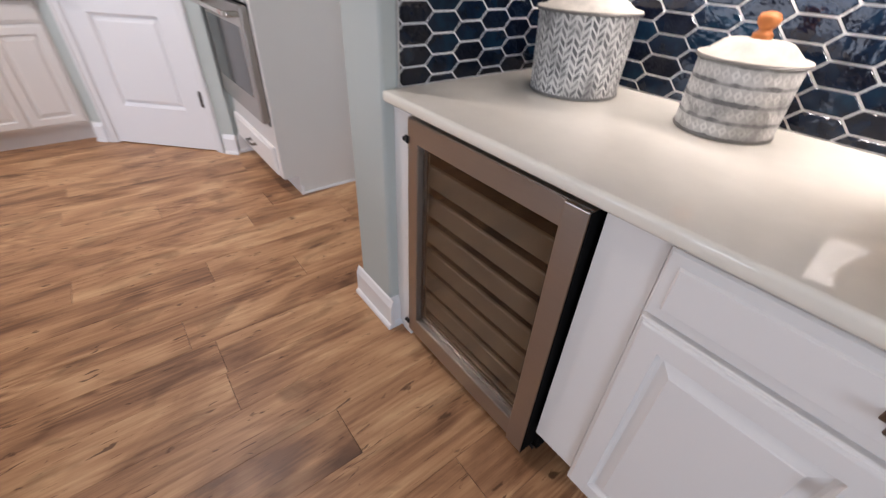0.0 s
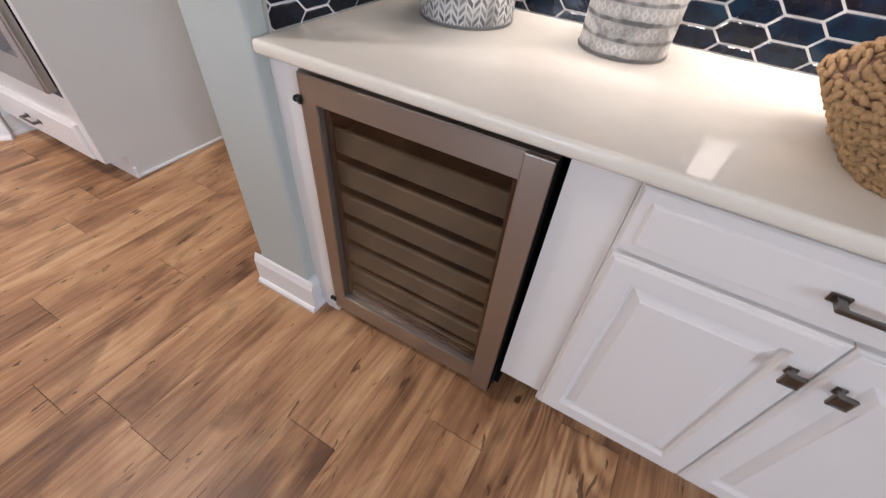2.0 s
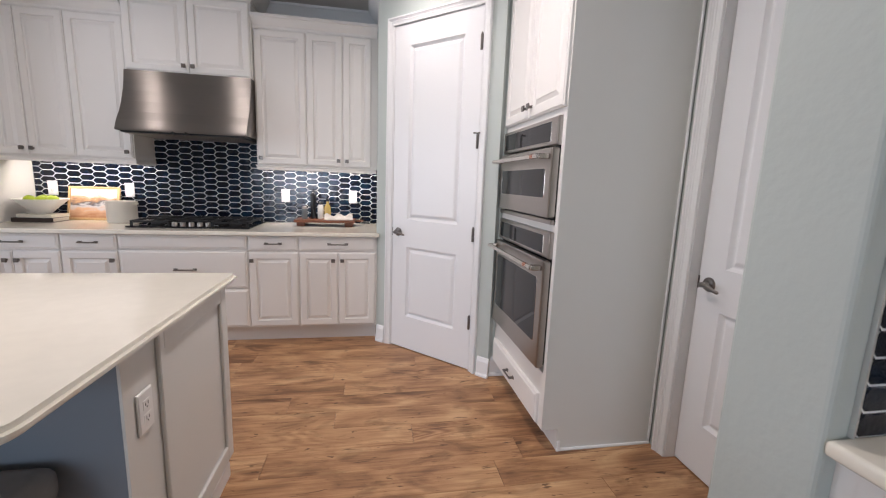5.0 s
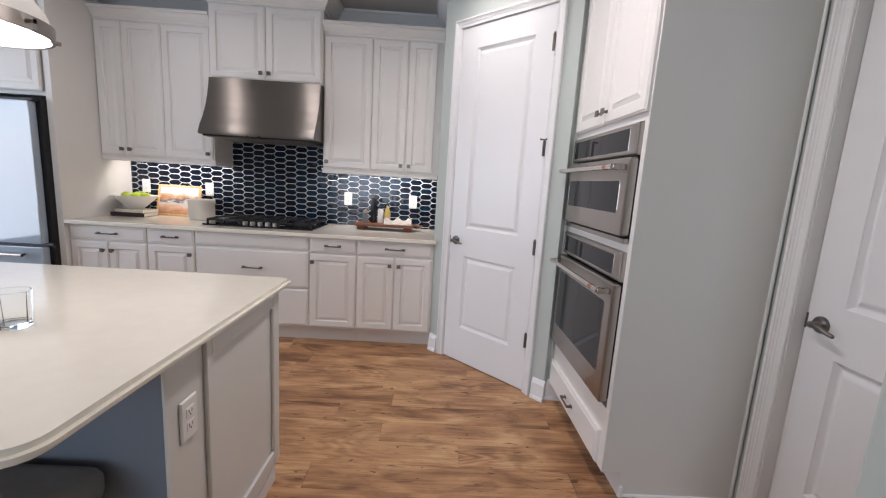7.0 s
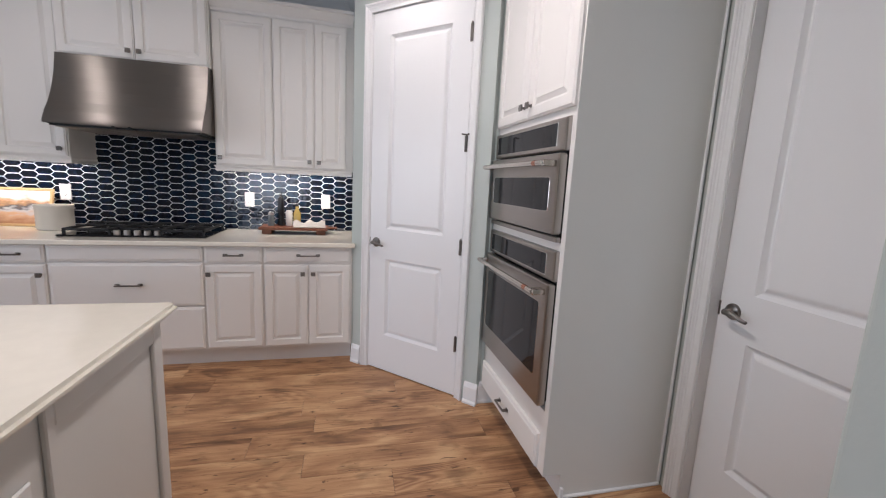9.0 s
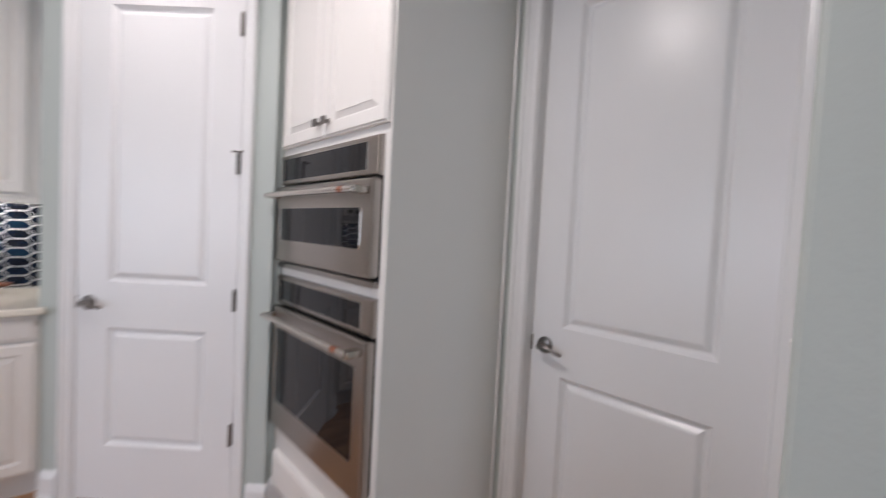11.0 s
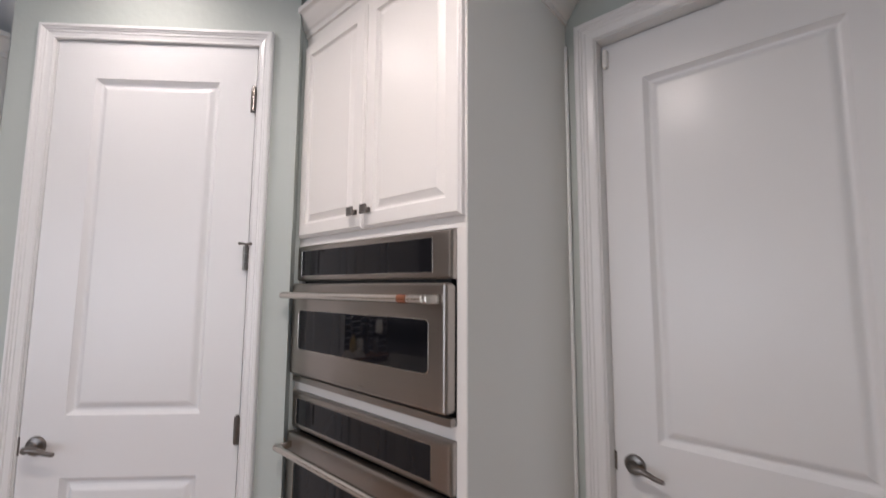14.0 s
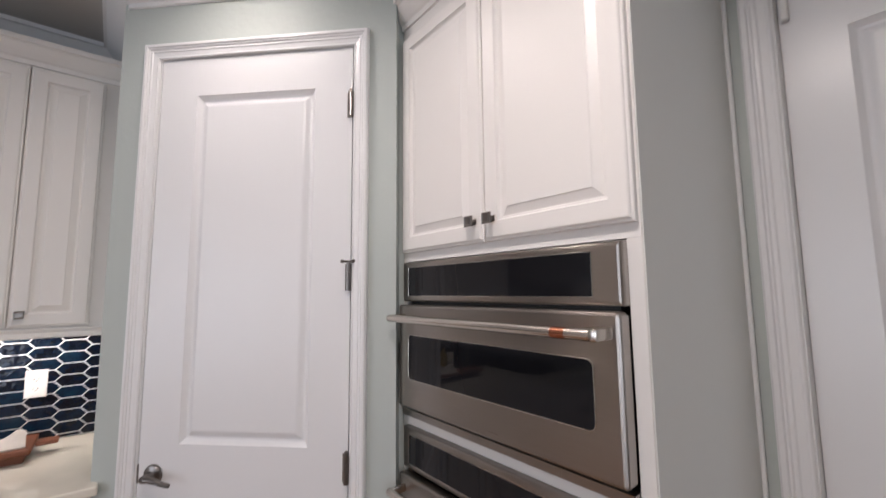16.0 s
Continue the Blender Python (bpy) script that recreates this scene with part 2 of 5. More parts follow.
def box(bm, x0, y0, z0, x1, y1, z1, bev=0.0, seg=1):
    v = [bm.verts.new((x, y, z)) for x in (x0, x1) for y in (y0, y1) for z in (z0, z1)]
    f = [bm.faces.new([v[i] for i in q]) for q in ((0, 1, 3, 2), (4, 6, 7, 5), (0, 4, 5, 1), (2, 3, 7, 6), (0, 2, 6, 4), (1, 5, 7, 3))]
    if bev:
        e = list({e for k in f for e in k.edges})
        bmesh.ops.bevel(bm, geom=e, offset=bev, segments=seg, affect="EDGES", profile=0.5)
    return bm


def B(*a, **k):
    return box(bmesh.new(), *a, **k)


def rings(bm, x0, z0, x1, z1, prof, cap=True):
    """Nested rectangles of the plane y: prof rows are (inset, y)."""
    loops = []
    for i, y in prof:
        loops.append([bm.verts.new(p) for p in ((x0 + i, y, z0 + i), (x1 - i, y, z0 + i), (x1 - i, y, z1 - i), (x0 + i, y, z1 - i))])
    for a, b in zip(loops, loops[1:]):
        for k in range(4):
            bm.faces.new((a[k], a[(k + 1) % 4], b[(k + 1) % 4], b[k]))
    if cap:
        bm.faces.new(loops[-1])
    return bm


def rod(bm, p0, p1, r, seg=12, r1=None):
    p0, p1 = Vector(p0), Vector(p1)
    d = p1 - p0
    m = Matrix.Translation((p0 + p1) / 2) @ d.to_track_quat("Z", "Y").to_matrix().to_4x4()
    bmesh.ops.create_cone(bm, cap_ends=True, segments=seg, radius1=r, radius2=r if r1 is None else r1, depth=d.length, matrix=m)
    return bm


def lathe(bm, prof, seg=32, at=(0, 0, 0), close=True):
    """Revolves rows (radius, height) round the upright axis."""
    rows = []
    for r, z in prof:
        rows.append([bm.verts.new((at[0] + r * math.cos(2 * math.pi * k / seg), at[1] + r * math.sin(2 * math.pi * k / seg), at[2] + z)) for k in range(seg)])
    for a, b in zip(rows, rows[1:]):
        for k in range(seg):
            bm.faces.new((a[k], a[(k + 1) % seg], b[(k + 1) % seg], b[k]))
    if close:
        bm.faces.new(rows[0]), bm.faces.new(rows[-1])
    return bm


def smooth(ob, angle=35):
    """Rounded shading on the small facets; broad flat faces stay flat."""
    ob.data.shade_smooth()
    ob.data.set_sharp_from_angle(angle=radians(angle))
    for f in ob.data.polygons:
        if f.area > 0.05:
            f.use_smooth = False
    return ob


def extrude_profile(bm, prof, p0, p1, out, up=(0, 0, 1)):
    """A moulding: profile rows (outward, up) carried from p0 to p1."""
    p0, p1, out, up = Vector(p0), Vector(p1), Vector(out), Vector(up)
    a = [bm.verts.new(p0 + out * o + up * h) for o, h in prof]
    b = [bm.verts.new(p1 + out * o + up * h) for o, h in prof]
    n = len(prof)
    for k in range(n):
        bm.faces.new((a[k], a[(k + 1) % n], b[(k + 1) % n], b[k]))
    bm.faces.new(a), bm.faces.new(b)
    return bm


def setting(name, bm, mat, label, category="wall"):
    ob = part(name, bm, mat)
    return tagged(ob, label, category, kind="structure")


# ---- large structure ----
CEIL = 2.74
NORTH, BARBACK, DOORWALL = 4.88, 1.868, 1.852
setting("wall_north", B(-4.5, NORTH, 0, 2.2, NORTH + 0.12, CEIL), M_WALL, "pale grey-green painted kitchen wall behind the cabinets")
setting("wall_alcove", B(0.466, 4.20, 0, 0.566, NORTH, CEIL), M_WALL, "short pale grey-green wall at the end of the counter")
setting("wall_return", B(1.19, 3.502, 0, 2.0, 3.60, CEIL), M_WALL, "pale grey-green return wall beside the oven cabinet")
setting("wall_bar_side", B(1.210, 1.487, 0, 2.0, 1.702, CEIL, bev=0.011, seg=3), M_WALL, "pale blue-green textured wall end between bar and door")
setting("wall_bar_back", B(BARBACK, -3.4, 0, BARBACK + 0.12, 1.487, CEIL), M_WALL, "pale grey-green wall behind the bar")
# opening added in this unseen wall to let the fill light in
south = bmesh.new()
for a in ((-4.5, 0, -2.45, CEIL), (-0.75, 0, 2.1, CEIL), (-2.45, 0, -0.75, 0.4), (-2.45, 2.3, -0.75, CEIL)):
    box(south, a[0], -3.52, a[1], a[2], -3.40, a[3])
setting("wall_south", south, M_WALL, "plain pale unseen wall closing the room, with an added window opening")
# this wall and wall_north's east end are unseen, added against sky leaking under doors
setting("wall_east", B(2.075, 1.485, 0, 2.2, NORTH, CEIL), M_WALL, "plain unseen wall keeping sky light out of the closets behind the doors")
DIAG = pose(0.465, 4.195, 0, 0, 0, -45)
DOOR1 = pose(1.905, 2.557, 0, 0, 0, -90)


def wall_with_door(name, m, x0, x1, a, b, top, y0, y1, label):
    bm = bmesh.new()
    box(bm, x0, y0, 0, a, y1, CEIL)
    box(bm, b, y0, 0, x1, y1, CEIL)
    box(bm, a, y0, top, b, y1, CEIL)
    ob = setting(name, bm, M_WALL, label)
    ob.matrix_basis = m
    return ob


wall_with_door("wall_pantry", DIAG, -0.03, 1.03, 0.128, 0.887, 2.408, 0, 0.11, "pale grey-green angled wall around the pantry door")
wall_with_door("wall_door", DOOR1, -0.94, 0.855, -0.012, 0.772, 2.378, -0.053, 0.085, "pale grey-green wall around the white door")
west = bmesh.new()
for a in ((-3.4, 0, 1.65, CEIL), (4.35, 0, 4.88, CEIL), (1.65, 0, 4.35, 0.35), (1.65, 2.35, 4.35, CEIL)):
    box(west, -4.62, a[0], a[1], -4.5, a[2], a[3])
setting("wall_west", west, M_WALL, "plain pale wall with a wide window opening")
setting("ceiling", B(-4.62, -3.52, CEIL, 2.2, 5.0, CEIL + 0.1), M_CEIL, "smooth warm grey painted ceiling", "ceiling")
floor = setting("floor", B(-4.62, -3.52, -0.12, 2.2, 5.0, -0.006), M_SUBFLOOR, "warm brown wood-look plank floor with knots", "floor")

CROWN = [(0, 0), (0.011, 0), (0.014, 0.004), (0.014, 0.011), (0.010, 0.014), (0.010, 0.019), (0.020, 0.023), (0.026, 0.030), (0.040, 0.045), (0.062, 0.075), (0.082, 0.098), (0.088, 0.104), (0.10, 0.106), (0.10, 0.125), (0, 0.125)]


def crown(name, p0, p1, out, m=None, prof=CROWN, mat=M_TRIM, label="white painted crown moulding under the ceiling"):
    ob = setting(name, extrude_profile(bmesh.new(), prof, p0, p1, out), mat, label, "moulding")
    if m:
        ob.matrix_basis = m
    return ob


CB = CEIL - 0.126


def crown_run(name, pts, label="white painted crown moulding under the ceiling"):
    """Carries the moulding round a run of walls, the room on the right-hand side, with mitred corners."""
    bm = bmesh.new()
    pts = [Vector(p) for p in pts]
    n_out = [Vector((b - a).normalized().yx) * Vector((1, -1)) for a, b in zip(pts, pts[1:])]
    cols = []
    for k, p in enumerate(pts):
        if k in (0, len(pts) - 1):
            o = n_out[0 if k == 0 else -1]
        else:
            a, b = n_out[k - 1], n_out[k]
            o = (a + b) / (1 + a.dot(b))
        cols.append([bm.verts.new((p.x + o.x * w, p.y + o.y * w, CB + h)) for w, h in CROWN])
    m = len(CROWN)
    for a, b in zip(cols, cols[1:]):
        for k in range(m):
            bm.faces.new((a[k], a[(k + 1) % m], b[(k + 1) % m], b[k]))
    bm.faces.new(cols[0]), bm.faces.new(cols[-1])
    return setting(name, bm, M_TRIM, label, "moulding")


crown_run("crown_kitchen", [(-4.5, NORTH), (0.4655, NORTH), (0.4655, 4.1945), (1.1915, 3.4685)])
crown_run("crown_door", [(DOORWALL - 0.0005, 3.5015), (DOORWALL - 0.0005, 1.7025), (1.2095, 1.7025), (1.2095, 1.4865), (BARBACK, 1.4865), (BARBACK, -3.4)])
BASE = [(0, 0), (0.026, 0), (0.026, 0.012), (0.020, 0.020), (0.015, 0.022), (0.015, 0.105), (0.010, 0.118), (0.006, 0.13), (0, 0.135)]


def baseboard(name, p0, p1, out, m=None):
    ob = setting(name, extrude_profile(bmesh.new(), BASE, p0, p1, out), M_TRIM, "white painted baseboard with shoe moulding", "baseboard")
    if m:
        ob.matrix_basis = m


baseboard("baseboard_pier_end", (1.210, 1.728, 0), (1.210, 1.461, 0), (-1, 0, 0))
baseboard("baseboard_pier_bar", (1.211, 1.487, 0), (1.245, 1.487, 0), (0, -1, 0))
baseboard("baseboard_pier_door", (1.85, 1.702, 0), (1.211, 1.702, 0), (0, 1, 0))
baseboard("baseboard_alcove", (0.466, 4.30, 0), (0.466, 4.185, 0), (-1, 0, 0))
baseboard("baseboard_pantry_a", (-0.012, 0, 0), (0.066, 0, 0), (0, -1, 0), DIAG)
baseboard("baseboard_pantry_b", (0.949, 0, 0), (1.04, 0, 0), (0, -1, 0), DIAG)
baseboard("baseboard_return", (1.186, 3.502, 0), (1.32, 3.502, 0), (0, -1, 0))

# casing: a stepped moulding with mitred corners round a door, as three lengths
CASE = [(0.0, 0.0), (0.0, 0.005), (0.004, 0.009), (0.008, 0.009), (0.010, 0.0075), (0.026, 0.011), (0.030, 0.0145), (0.034, 0.013), (0.038, 0.0135), (0.042, 0.018), (0.046, 0.0165), (0.050, 0.022), (0.060, 0.022), (0.066, 0.016), (0.066, 0.0)]


def casing(name, m, a, b, top, y, w=0.066):
    bm = bmesh.new()
    rows = [(o * w / 0.066, h) for o, h in CASE]
    cols = [[bm.verts.new(p) for p in ((a - o, y - h, 0), (a - o, y - h, top + o), (b + o, y - h, top + o), (b + o, y - h, 0))] for o, h in rows]
    n = len(cols)
    for k in range(n):
        c, d = cols[k], cols[(k + 1) % n]
        for j in range(3):
            bm.faces.new((c[j], c[j + 1], d[j + 1], d[j]))
    bm.faces.new([c[0] for c in cols]), bm.faces.new([c[3] for c in cols])
    ob = setting(name, bm, M_TRIM, "white moulded door casing", "trim")
    ob.matrix_basis = m
    return ob


casing("trim_pantry", DIAG, 0.133, 0.8785, 2.3995, 0, 0.055)
casing("trim_door", DOOR1, -0.008, 0.768, 2.374, -0.053, 0.072)


def jamb(name, m, a, b, top, y0, y1):
    bm = bmesh.new()
    box(bm, a - 0.008, y0, 0, a, y1, top + 0.008)
    box(bm, b, y0, 0, b + 0.008, y1, top + 0.008)
    box(bm, a, y0, top, b, y1, top + 0.008)
    ob = setting(name, bm, M_TRIM, "white painted door jamb", "trim")
    ob.matrix_basis = m


jamb("trim_jamb_pantry", DIAG, 0.138, 0.877, 2.400, 0.001, 0.10)
jamb("trim_jamb_door", DOOR1, -0.004, 0.764, 2.370, -0.052, 0.08)


def panel_door(name, m, w, h, panels, label, lever_x, lever_z, flip, hinges, hinge_x, hinge_y=-0.009):
    """A moulded two-panel door; panels are (x0, z0, x1, z1)."""
    d = thing(name, m, label, "door", kind="structure")
    bm = bmesh.new()
    xs0, xs1 = panels[0][0], panels[0][2]
    box(bm, 0.0015 if hinges else -0.0028, 0, 0.008, xs0, 0.038, h)
    box(bm, xs1, 0, 0.008, w - (0.0035 if hinges else 0.0006), 0.038, h)
    zz = [0.008] + sorted(z for p in panels for z in (p[1], p[3])) + [h]
    for k in range(0, len(zz), 2):
        box(bm, xs0, 0, zz[k], xs1, 0.038, zz[k + 1])
    part("slab", bm, M_DOOR, d)
    for x0, z0, x1, z1 in panels:
        bm = rings(bmesh.new(), x0, z0, x1, z1, [(0, 0), (0.002, 0.003), (0.014, 0.0145), (0.019, 0.016), (0.024, 0.0145), (0.036, 0.0055), (0.042, 0.003), (0.046, 0.0025)])
        part("door_panel", bm, M_DOOR, d)
    lv = part("lever_handle", lathe(bmesh.new(), [(0.033, 0), (0.033, 0.004), (0.029, 0.010), (0.016, 0.014), (0.0125, 0.022), (0.0125, 0.045)], 28), M_NICKEL, d, "dark nickel lever handle")
    lv.matrix_basis = pose(lever_x, 0, lever_z, 90, 0, 0)
    s = -1 if flip else 1
    bm = bmesh.new()
    pts = [(0, -0.044, 0, 0.0115), (0.014 * s, -0.050, 0.003, 0.0105), (0.032 * s, -0.051, 0.004, 0.0095), (0.052 * s, -0.050, -0.001, 0.0085), (0.070 * s, -0.048, -0.009, 0.008), (0.090 * s, -0.046, -0.013, 0.0075)]
    for a, b in zip(pts, pts[1:]):
        rod(bm, a[:3], b[:3], a[3], 12, b[3])
    for p in pts:
        bmesh.ops.create_uvsphere(bm, u_segments=12, v_segments=8, radius=p[3], matrix=Matrix.Translation(p[:3]))
    g = part("grip", bm, M_NICKEL, lv)
    g.matrix_basis = lv.matrix_basis.inverted() @ pose(lever_x, 0, lever_z)
    smooth(lv), smooth(g)
    part("latch_plate", B(-0.004, -0.0025, lever_z - 0.030, 0.003, 0.01, lever_z + 0.030), M_NICKEL, d)
    for z in hinges:
        bm = bmesh.new()
        for k in range(3):
            rod(bm, (hinge_x, hinge_y, z - 0.045 + k * 0.0305), (hinge_x, hinge_y, z - 0.0155 + k * 0.0300), 0.0092, 12)
        rod(bm, (hinge_x, hinge_y, z + 0.045), (hinge_x, hinge_y, z + 0.055), 0.0055, 10)
        box(bm, hinge_x - 0.016, -0.0015, z - 0.045, hinge_x + 0.004, 0.002, z + 0.045)
        part("hinge", bm, M_NICKEL, d, "dark nickel butt hinge")
    return d


pantry = panel_door("door_1", DIAG @ pose(0.140, 0.004, 0), 0.735, 2.397, [(0.143, 0.27, 0.595, 0.817), (0.143, 1.025, 0.595, 2.253)],
                    "closed white two-panel pantry door with nickel lever", 0.058, 0.925, False, (2.182, 1.578, 0.968, 0.354), 0.7305, -0.0125)
bm = bmesh.new()
rod(bm, (0.7305, -0.0125, 1.630), (0.716, -0.030, 1.630), 0.004, 8)
rod(bm, (0.7305, -0.0125, 1.630), (0.749, -0.026, 1.630), 0.004, 8)
rod(bm, (0.716, -0.030, 1.630), (0.713, -0.034, 1.630), 0.006, 10)
rod(bm, (0.749, -0.026, 1.630), (0.753, -0.030, 1.630), 0.006, 10)
part("hinge_stop", bm, M_NICKEL, pantry, "hinge-pin door stop")
panel_door("door_2", DOOR1, 0.7632, 2.367, [(0.132, 0.25, 0.638, 0.79), (0.132, 0.982, 0.638, 2.205)],
           "closed tall white two-panel door with dark lever handle", 0.060, 0.90, False, (), 0.0)
bm = bmesh.new()
box(bm, 0.004, -0.022, 2.275, 0.022, 0.001, 2.345, bev=0.004)
ob = part("door_sensor", bm, M_PLATE)
ob.matrix_basis = DOOR1
tagged(ob, "small white contact sensor on the top of the door", "sensor")

# ---- cabinets ----
PANEL = [(0, 0), (0, -0.0125), (0.002, -0.0145), (0.006, -0.0150), (0.008, -0.0185), (0.011, -0.020), (0.050, -0.020), (0.0515, -0.0155), (0.055, -0.0100), (0.061, -0.0090), (0.081, -0.0172), (0.083, -0.0192), (0.086, -0.0192)]
SLAB = [(0, 0), (0, -0.012), (0.004, -0.0145), (0.012, -0.016), (0.016, -0.020)]


def knob(parent, x, z, y=-0.020):
    bm = rod(bmesh.new(), (x, y, z), (x, y - 0.018, z), 0.006, 10)
    box(bm, x - 0.008, y - 0.003, z - 0.008, x + 0.008, y, z + 0.008)
    rings(bm, x - 0.0145, z - 0.0145, x + 0.0145, z + 0.0145, [(0.004, y - 0.017), (0, y - 0.020), (0, y - 0.026), (0.003, y - 0.028), (0.006, y - 0.0265)])
    return part("knob", bm, M_NICKEL, parent, "square dark nickel knob")


def pull(parent, x, z, length=0.13, y=-0.020):
    bm = bmesh.new()
    for s in (-1, 1):
        box(bm, x + s * length / 2 - 0.014, y - 0.004, z - 0.009, x + s * length / 2 + 0.014, y, z + 0.009, bev=0.002)
        box(bm, x + s * length / 2 - 0.006, y - 0.026, z - 0.005, x + s * length / 2 + 0.006, y - 0.003, z + 0.005)
    box(bm, x - length / 2 - 0.008, y - 0.031, z - 0.005, x + length / 2 + 0.008, y - 0.023, z + 0.005, bev=0.002)
    return part("handle", bm, M_NICKEL, parent, "dark nickel bar pull")


def leaf(parent, x0, z0, x1, z1, knob_at=None, mat=None):
    d = part("cabinet_door", rings(bmesh.new(), x0, z0, x1, z1, PANEL), mat or M_CAB, parent)
    if knob_at:
        knob(d, *knob_at)
    return d


def drawer(parent, x0, z0, x1, z1, handle=True, prof=SLAB, mat=None, length=0.13):
    d = part("drawer_front", rings(bmesh.new(), x0, z0, x1, z1, prof), mat or M_CAB, parent)
    if handle:
        pull(d, (x0 + x1) / 2, (z0 + z1) / 2 if handle is True else handle, length)
    return d


KB = 0.125


def base_unit(x0, x1, label, fill):
    c = thing("base_cabinet", pose(x0, 4.21, 0), label, "cabinet", "kitchen base cabinets")
    w = x1 - x0
    bm = bmesh.new()
    box(bm, 0.0005, 0, KB, w - 0.0005, 0.66, 0.863)
    part("body", bm, M_CAB, c)
    part("toe_kick", B(0.0005, 0.075, 0, w - 0.0005, 0.09, KB), M_CAB, c)
    fill(c, w)


def unit_two(c, w):
    drawer(c, 0.006, 0.745, w - 0.006, 0.857)
    m = w / 2
    leaf(c, 0.006, 0.14, m - 0.002, 0.735, (m - 0.035, 0.672))
    leaf(c, m + 0.002, 0.14, w - 0.006, 0.735, (m + 0.035, 0.672))


def unit_right(c, w):
    drawer(c, 0.006, 0.745, w - 0.006, 0.857, length=0.10)
    leaf(c, 0.006, 0.14, w - 0.006, 0.735, (w - 0.032, 0.672))


def unit_left(c, w):
    drawer(c, 0.006, 0.745, w - 0.006, 0.857, length=0.10)
    leaf(c, 0.006, 0.14, w - 0.006, 0.735, (0.032, 0.672))


def unit_drawers(c, w):
    drawer(c, 0.006, 0.755, w - 0.006, 0.857, False)
    drawer(c, 0.006, 0.452, w - 0.006, 0.745, 0.60)
    drawer(c, 0.006, 0.14, w - 0.006, 0.442, 0.29)


base_unit(-2.35, -1.765, "white base cabinet with one drawer over two raised-panel doors", unit_two)
base_unit(-1.765, -1.400, "white base cabinet with one drawer over one raised-panel door", unit_right)
base_unit(-1.400, -0.522, "white base cabinet of wide drawers under the cooktop", unit_drawers)
base_unit(-0.522, -0.152, "white base cabinet with drawer above single raised-panel door", unit_left)
base_unit(-0.152, 0.442, "white base cabinet with drawer above paired raised-panel doors", unit_two)
filler = tagged(part("cabinet_filler", B(0.4425, 4.212, KB, 0.465, 4.26, 0.863), M_CAB), "narrow white filler strip beside the base cabinet", "filler")

ct = bmesh.new()
box(ct, -2.35, 4.155, 0.864, 0.465, 4.868, 0.895, bev=0.006, seg=3)
tagged(part("countertop", ct, M_QUARTZ), "cream-white polished quartz worktop along the kitchen wall", "worktop")


def crown_box(bm, w, depth, z, prof, left=True, right=True):
    """Cabinet crown: the front length and its returns, mitred."""
    cols = []
    for o, h in prof:
        a, b = (o if left else 0), (o if right else 0)
        cols.append([bm.verts.new(p) for p in ((-a, depth, z + h), (-a, -o, z + h), (w + b, -o, z + h), (w + b, depth, z + h))])
    n = len(cols)
    for k in range(n):
        c, d = cols[k], cols[(k + 1) % n]
        for j in range(0 if left else 1, 3 if right else 2):
            bm.faces.new((c[j], c[j + 1], d[j + 1], d[j]))
    for closed, j in ((left, 1), (right, 2)):
        if not closed:
            bm.faces.new([c[j] for c in cols])
    return bm


CABCROWN = [(0, 0), (0.008, 0), (0.010, 0.018), (0.018, 0.024), (0.034, 0.045), (0.046, 0.066), (0.052, 0.070), (0.060, 0.072), (0.060, 0.092), (0, 0.092)]


def wall_unit(x0, x1, label, leaves, z0=1.40, z1=2.455, y=4.57, crown_z=None, rail=True, left=True, right=True, prof=CABCROWN):
    c = thing("wall_cabinet", pose(x0, y, 0), label, "cabinet", "kitchen wall cabinets")
    w = x1 - x0
    part("body", B(0, 0, z0, w, NORTH - y - 0.004, z1), M_CAB, c)
    for a, b, k in leaves:
        leaf(c, a - x0, z0 + 0.006, b - x0, z1 - 0.012, (k - x0, z0 + 0.055) if k is not None else None)
    part("crown", crown_box(bmesh.new(), w, NORTH - y - 0.004, z1 - 0.004, prof, left, right), M_CAB, c)
    if rail:
        bm = bmesh.new()
        crown_box(bm, w, 0.29, z0 - 0.040, [(-0.02, 0.002), (0.0, 0.0), (0.006, 0.006), (0.004, 0.022), (0.012, 0.034), (0.012, 0.0398), (-0.02, 0.0398)], x0 > -1, x0 < -1)
        part("light_rail", bm, M_CAB, c)
    return c


wall_unit(-0.525, 0.440, "white wall cabinet with three tall raised-panel doors", [(-0.518, -0.130, -0.488), (-0.126, 0.160, 0.128), (0.164, 0.395, 0.196)], left=False, right=False)
wall_unit(-2.35, -1.425, "tall white wall cabinet with three raised-panel doors", [(-2.344, -2.136, -2.166), (-2.132, -1.822, -2.100), (-1.818, -1.431, -1.463)], left=False, right=False)
hc = wall_unit(-1.424, -0.526, "white cabinet with paired doors above the range hood", [(-1.416, -0.978, -1.008), (-0.974, -0.534, -0.944)], z0=2.055, z1=2.62, y=4.535, rail=False, prof=CROWN)
tagged(part("cabinet_filler", B(0.4405, 4.575, 1.40, 0.4655, 4.60, 2.455), M_CAB), "narrow white filler strip beside the wall cabinet", "filler")

# fridge surround
fs = thing("fridge_surround", pose(-2.351, 4.16, 0), "tall white end panel and cabinet enclosing the refrigerator", "cabinet")
part("end_panel", B(-0.045, 0, 0, -0.001, 0.715, 2.60), M_CAB, fs)
part("top_box", B(-1.00, 0.02, 1.785, -0.046, 0.715, 2.55), M_CAB, fs)
leaf(fs, -0.99, 1.81, -0.53, 2.48), leaf(fs, -0.52, 1.81, -0.060, 2.48)
part("crown", extrude_profile(bmesh.new(), CABCROWN, (-1.0, 0, 2.53), (0.04, 0, 2.53), (0, -1, 0)), M_CAB, fs)
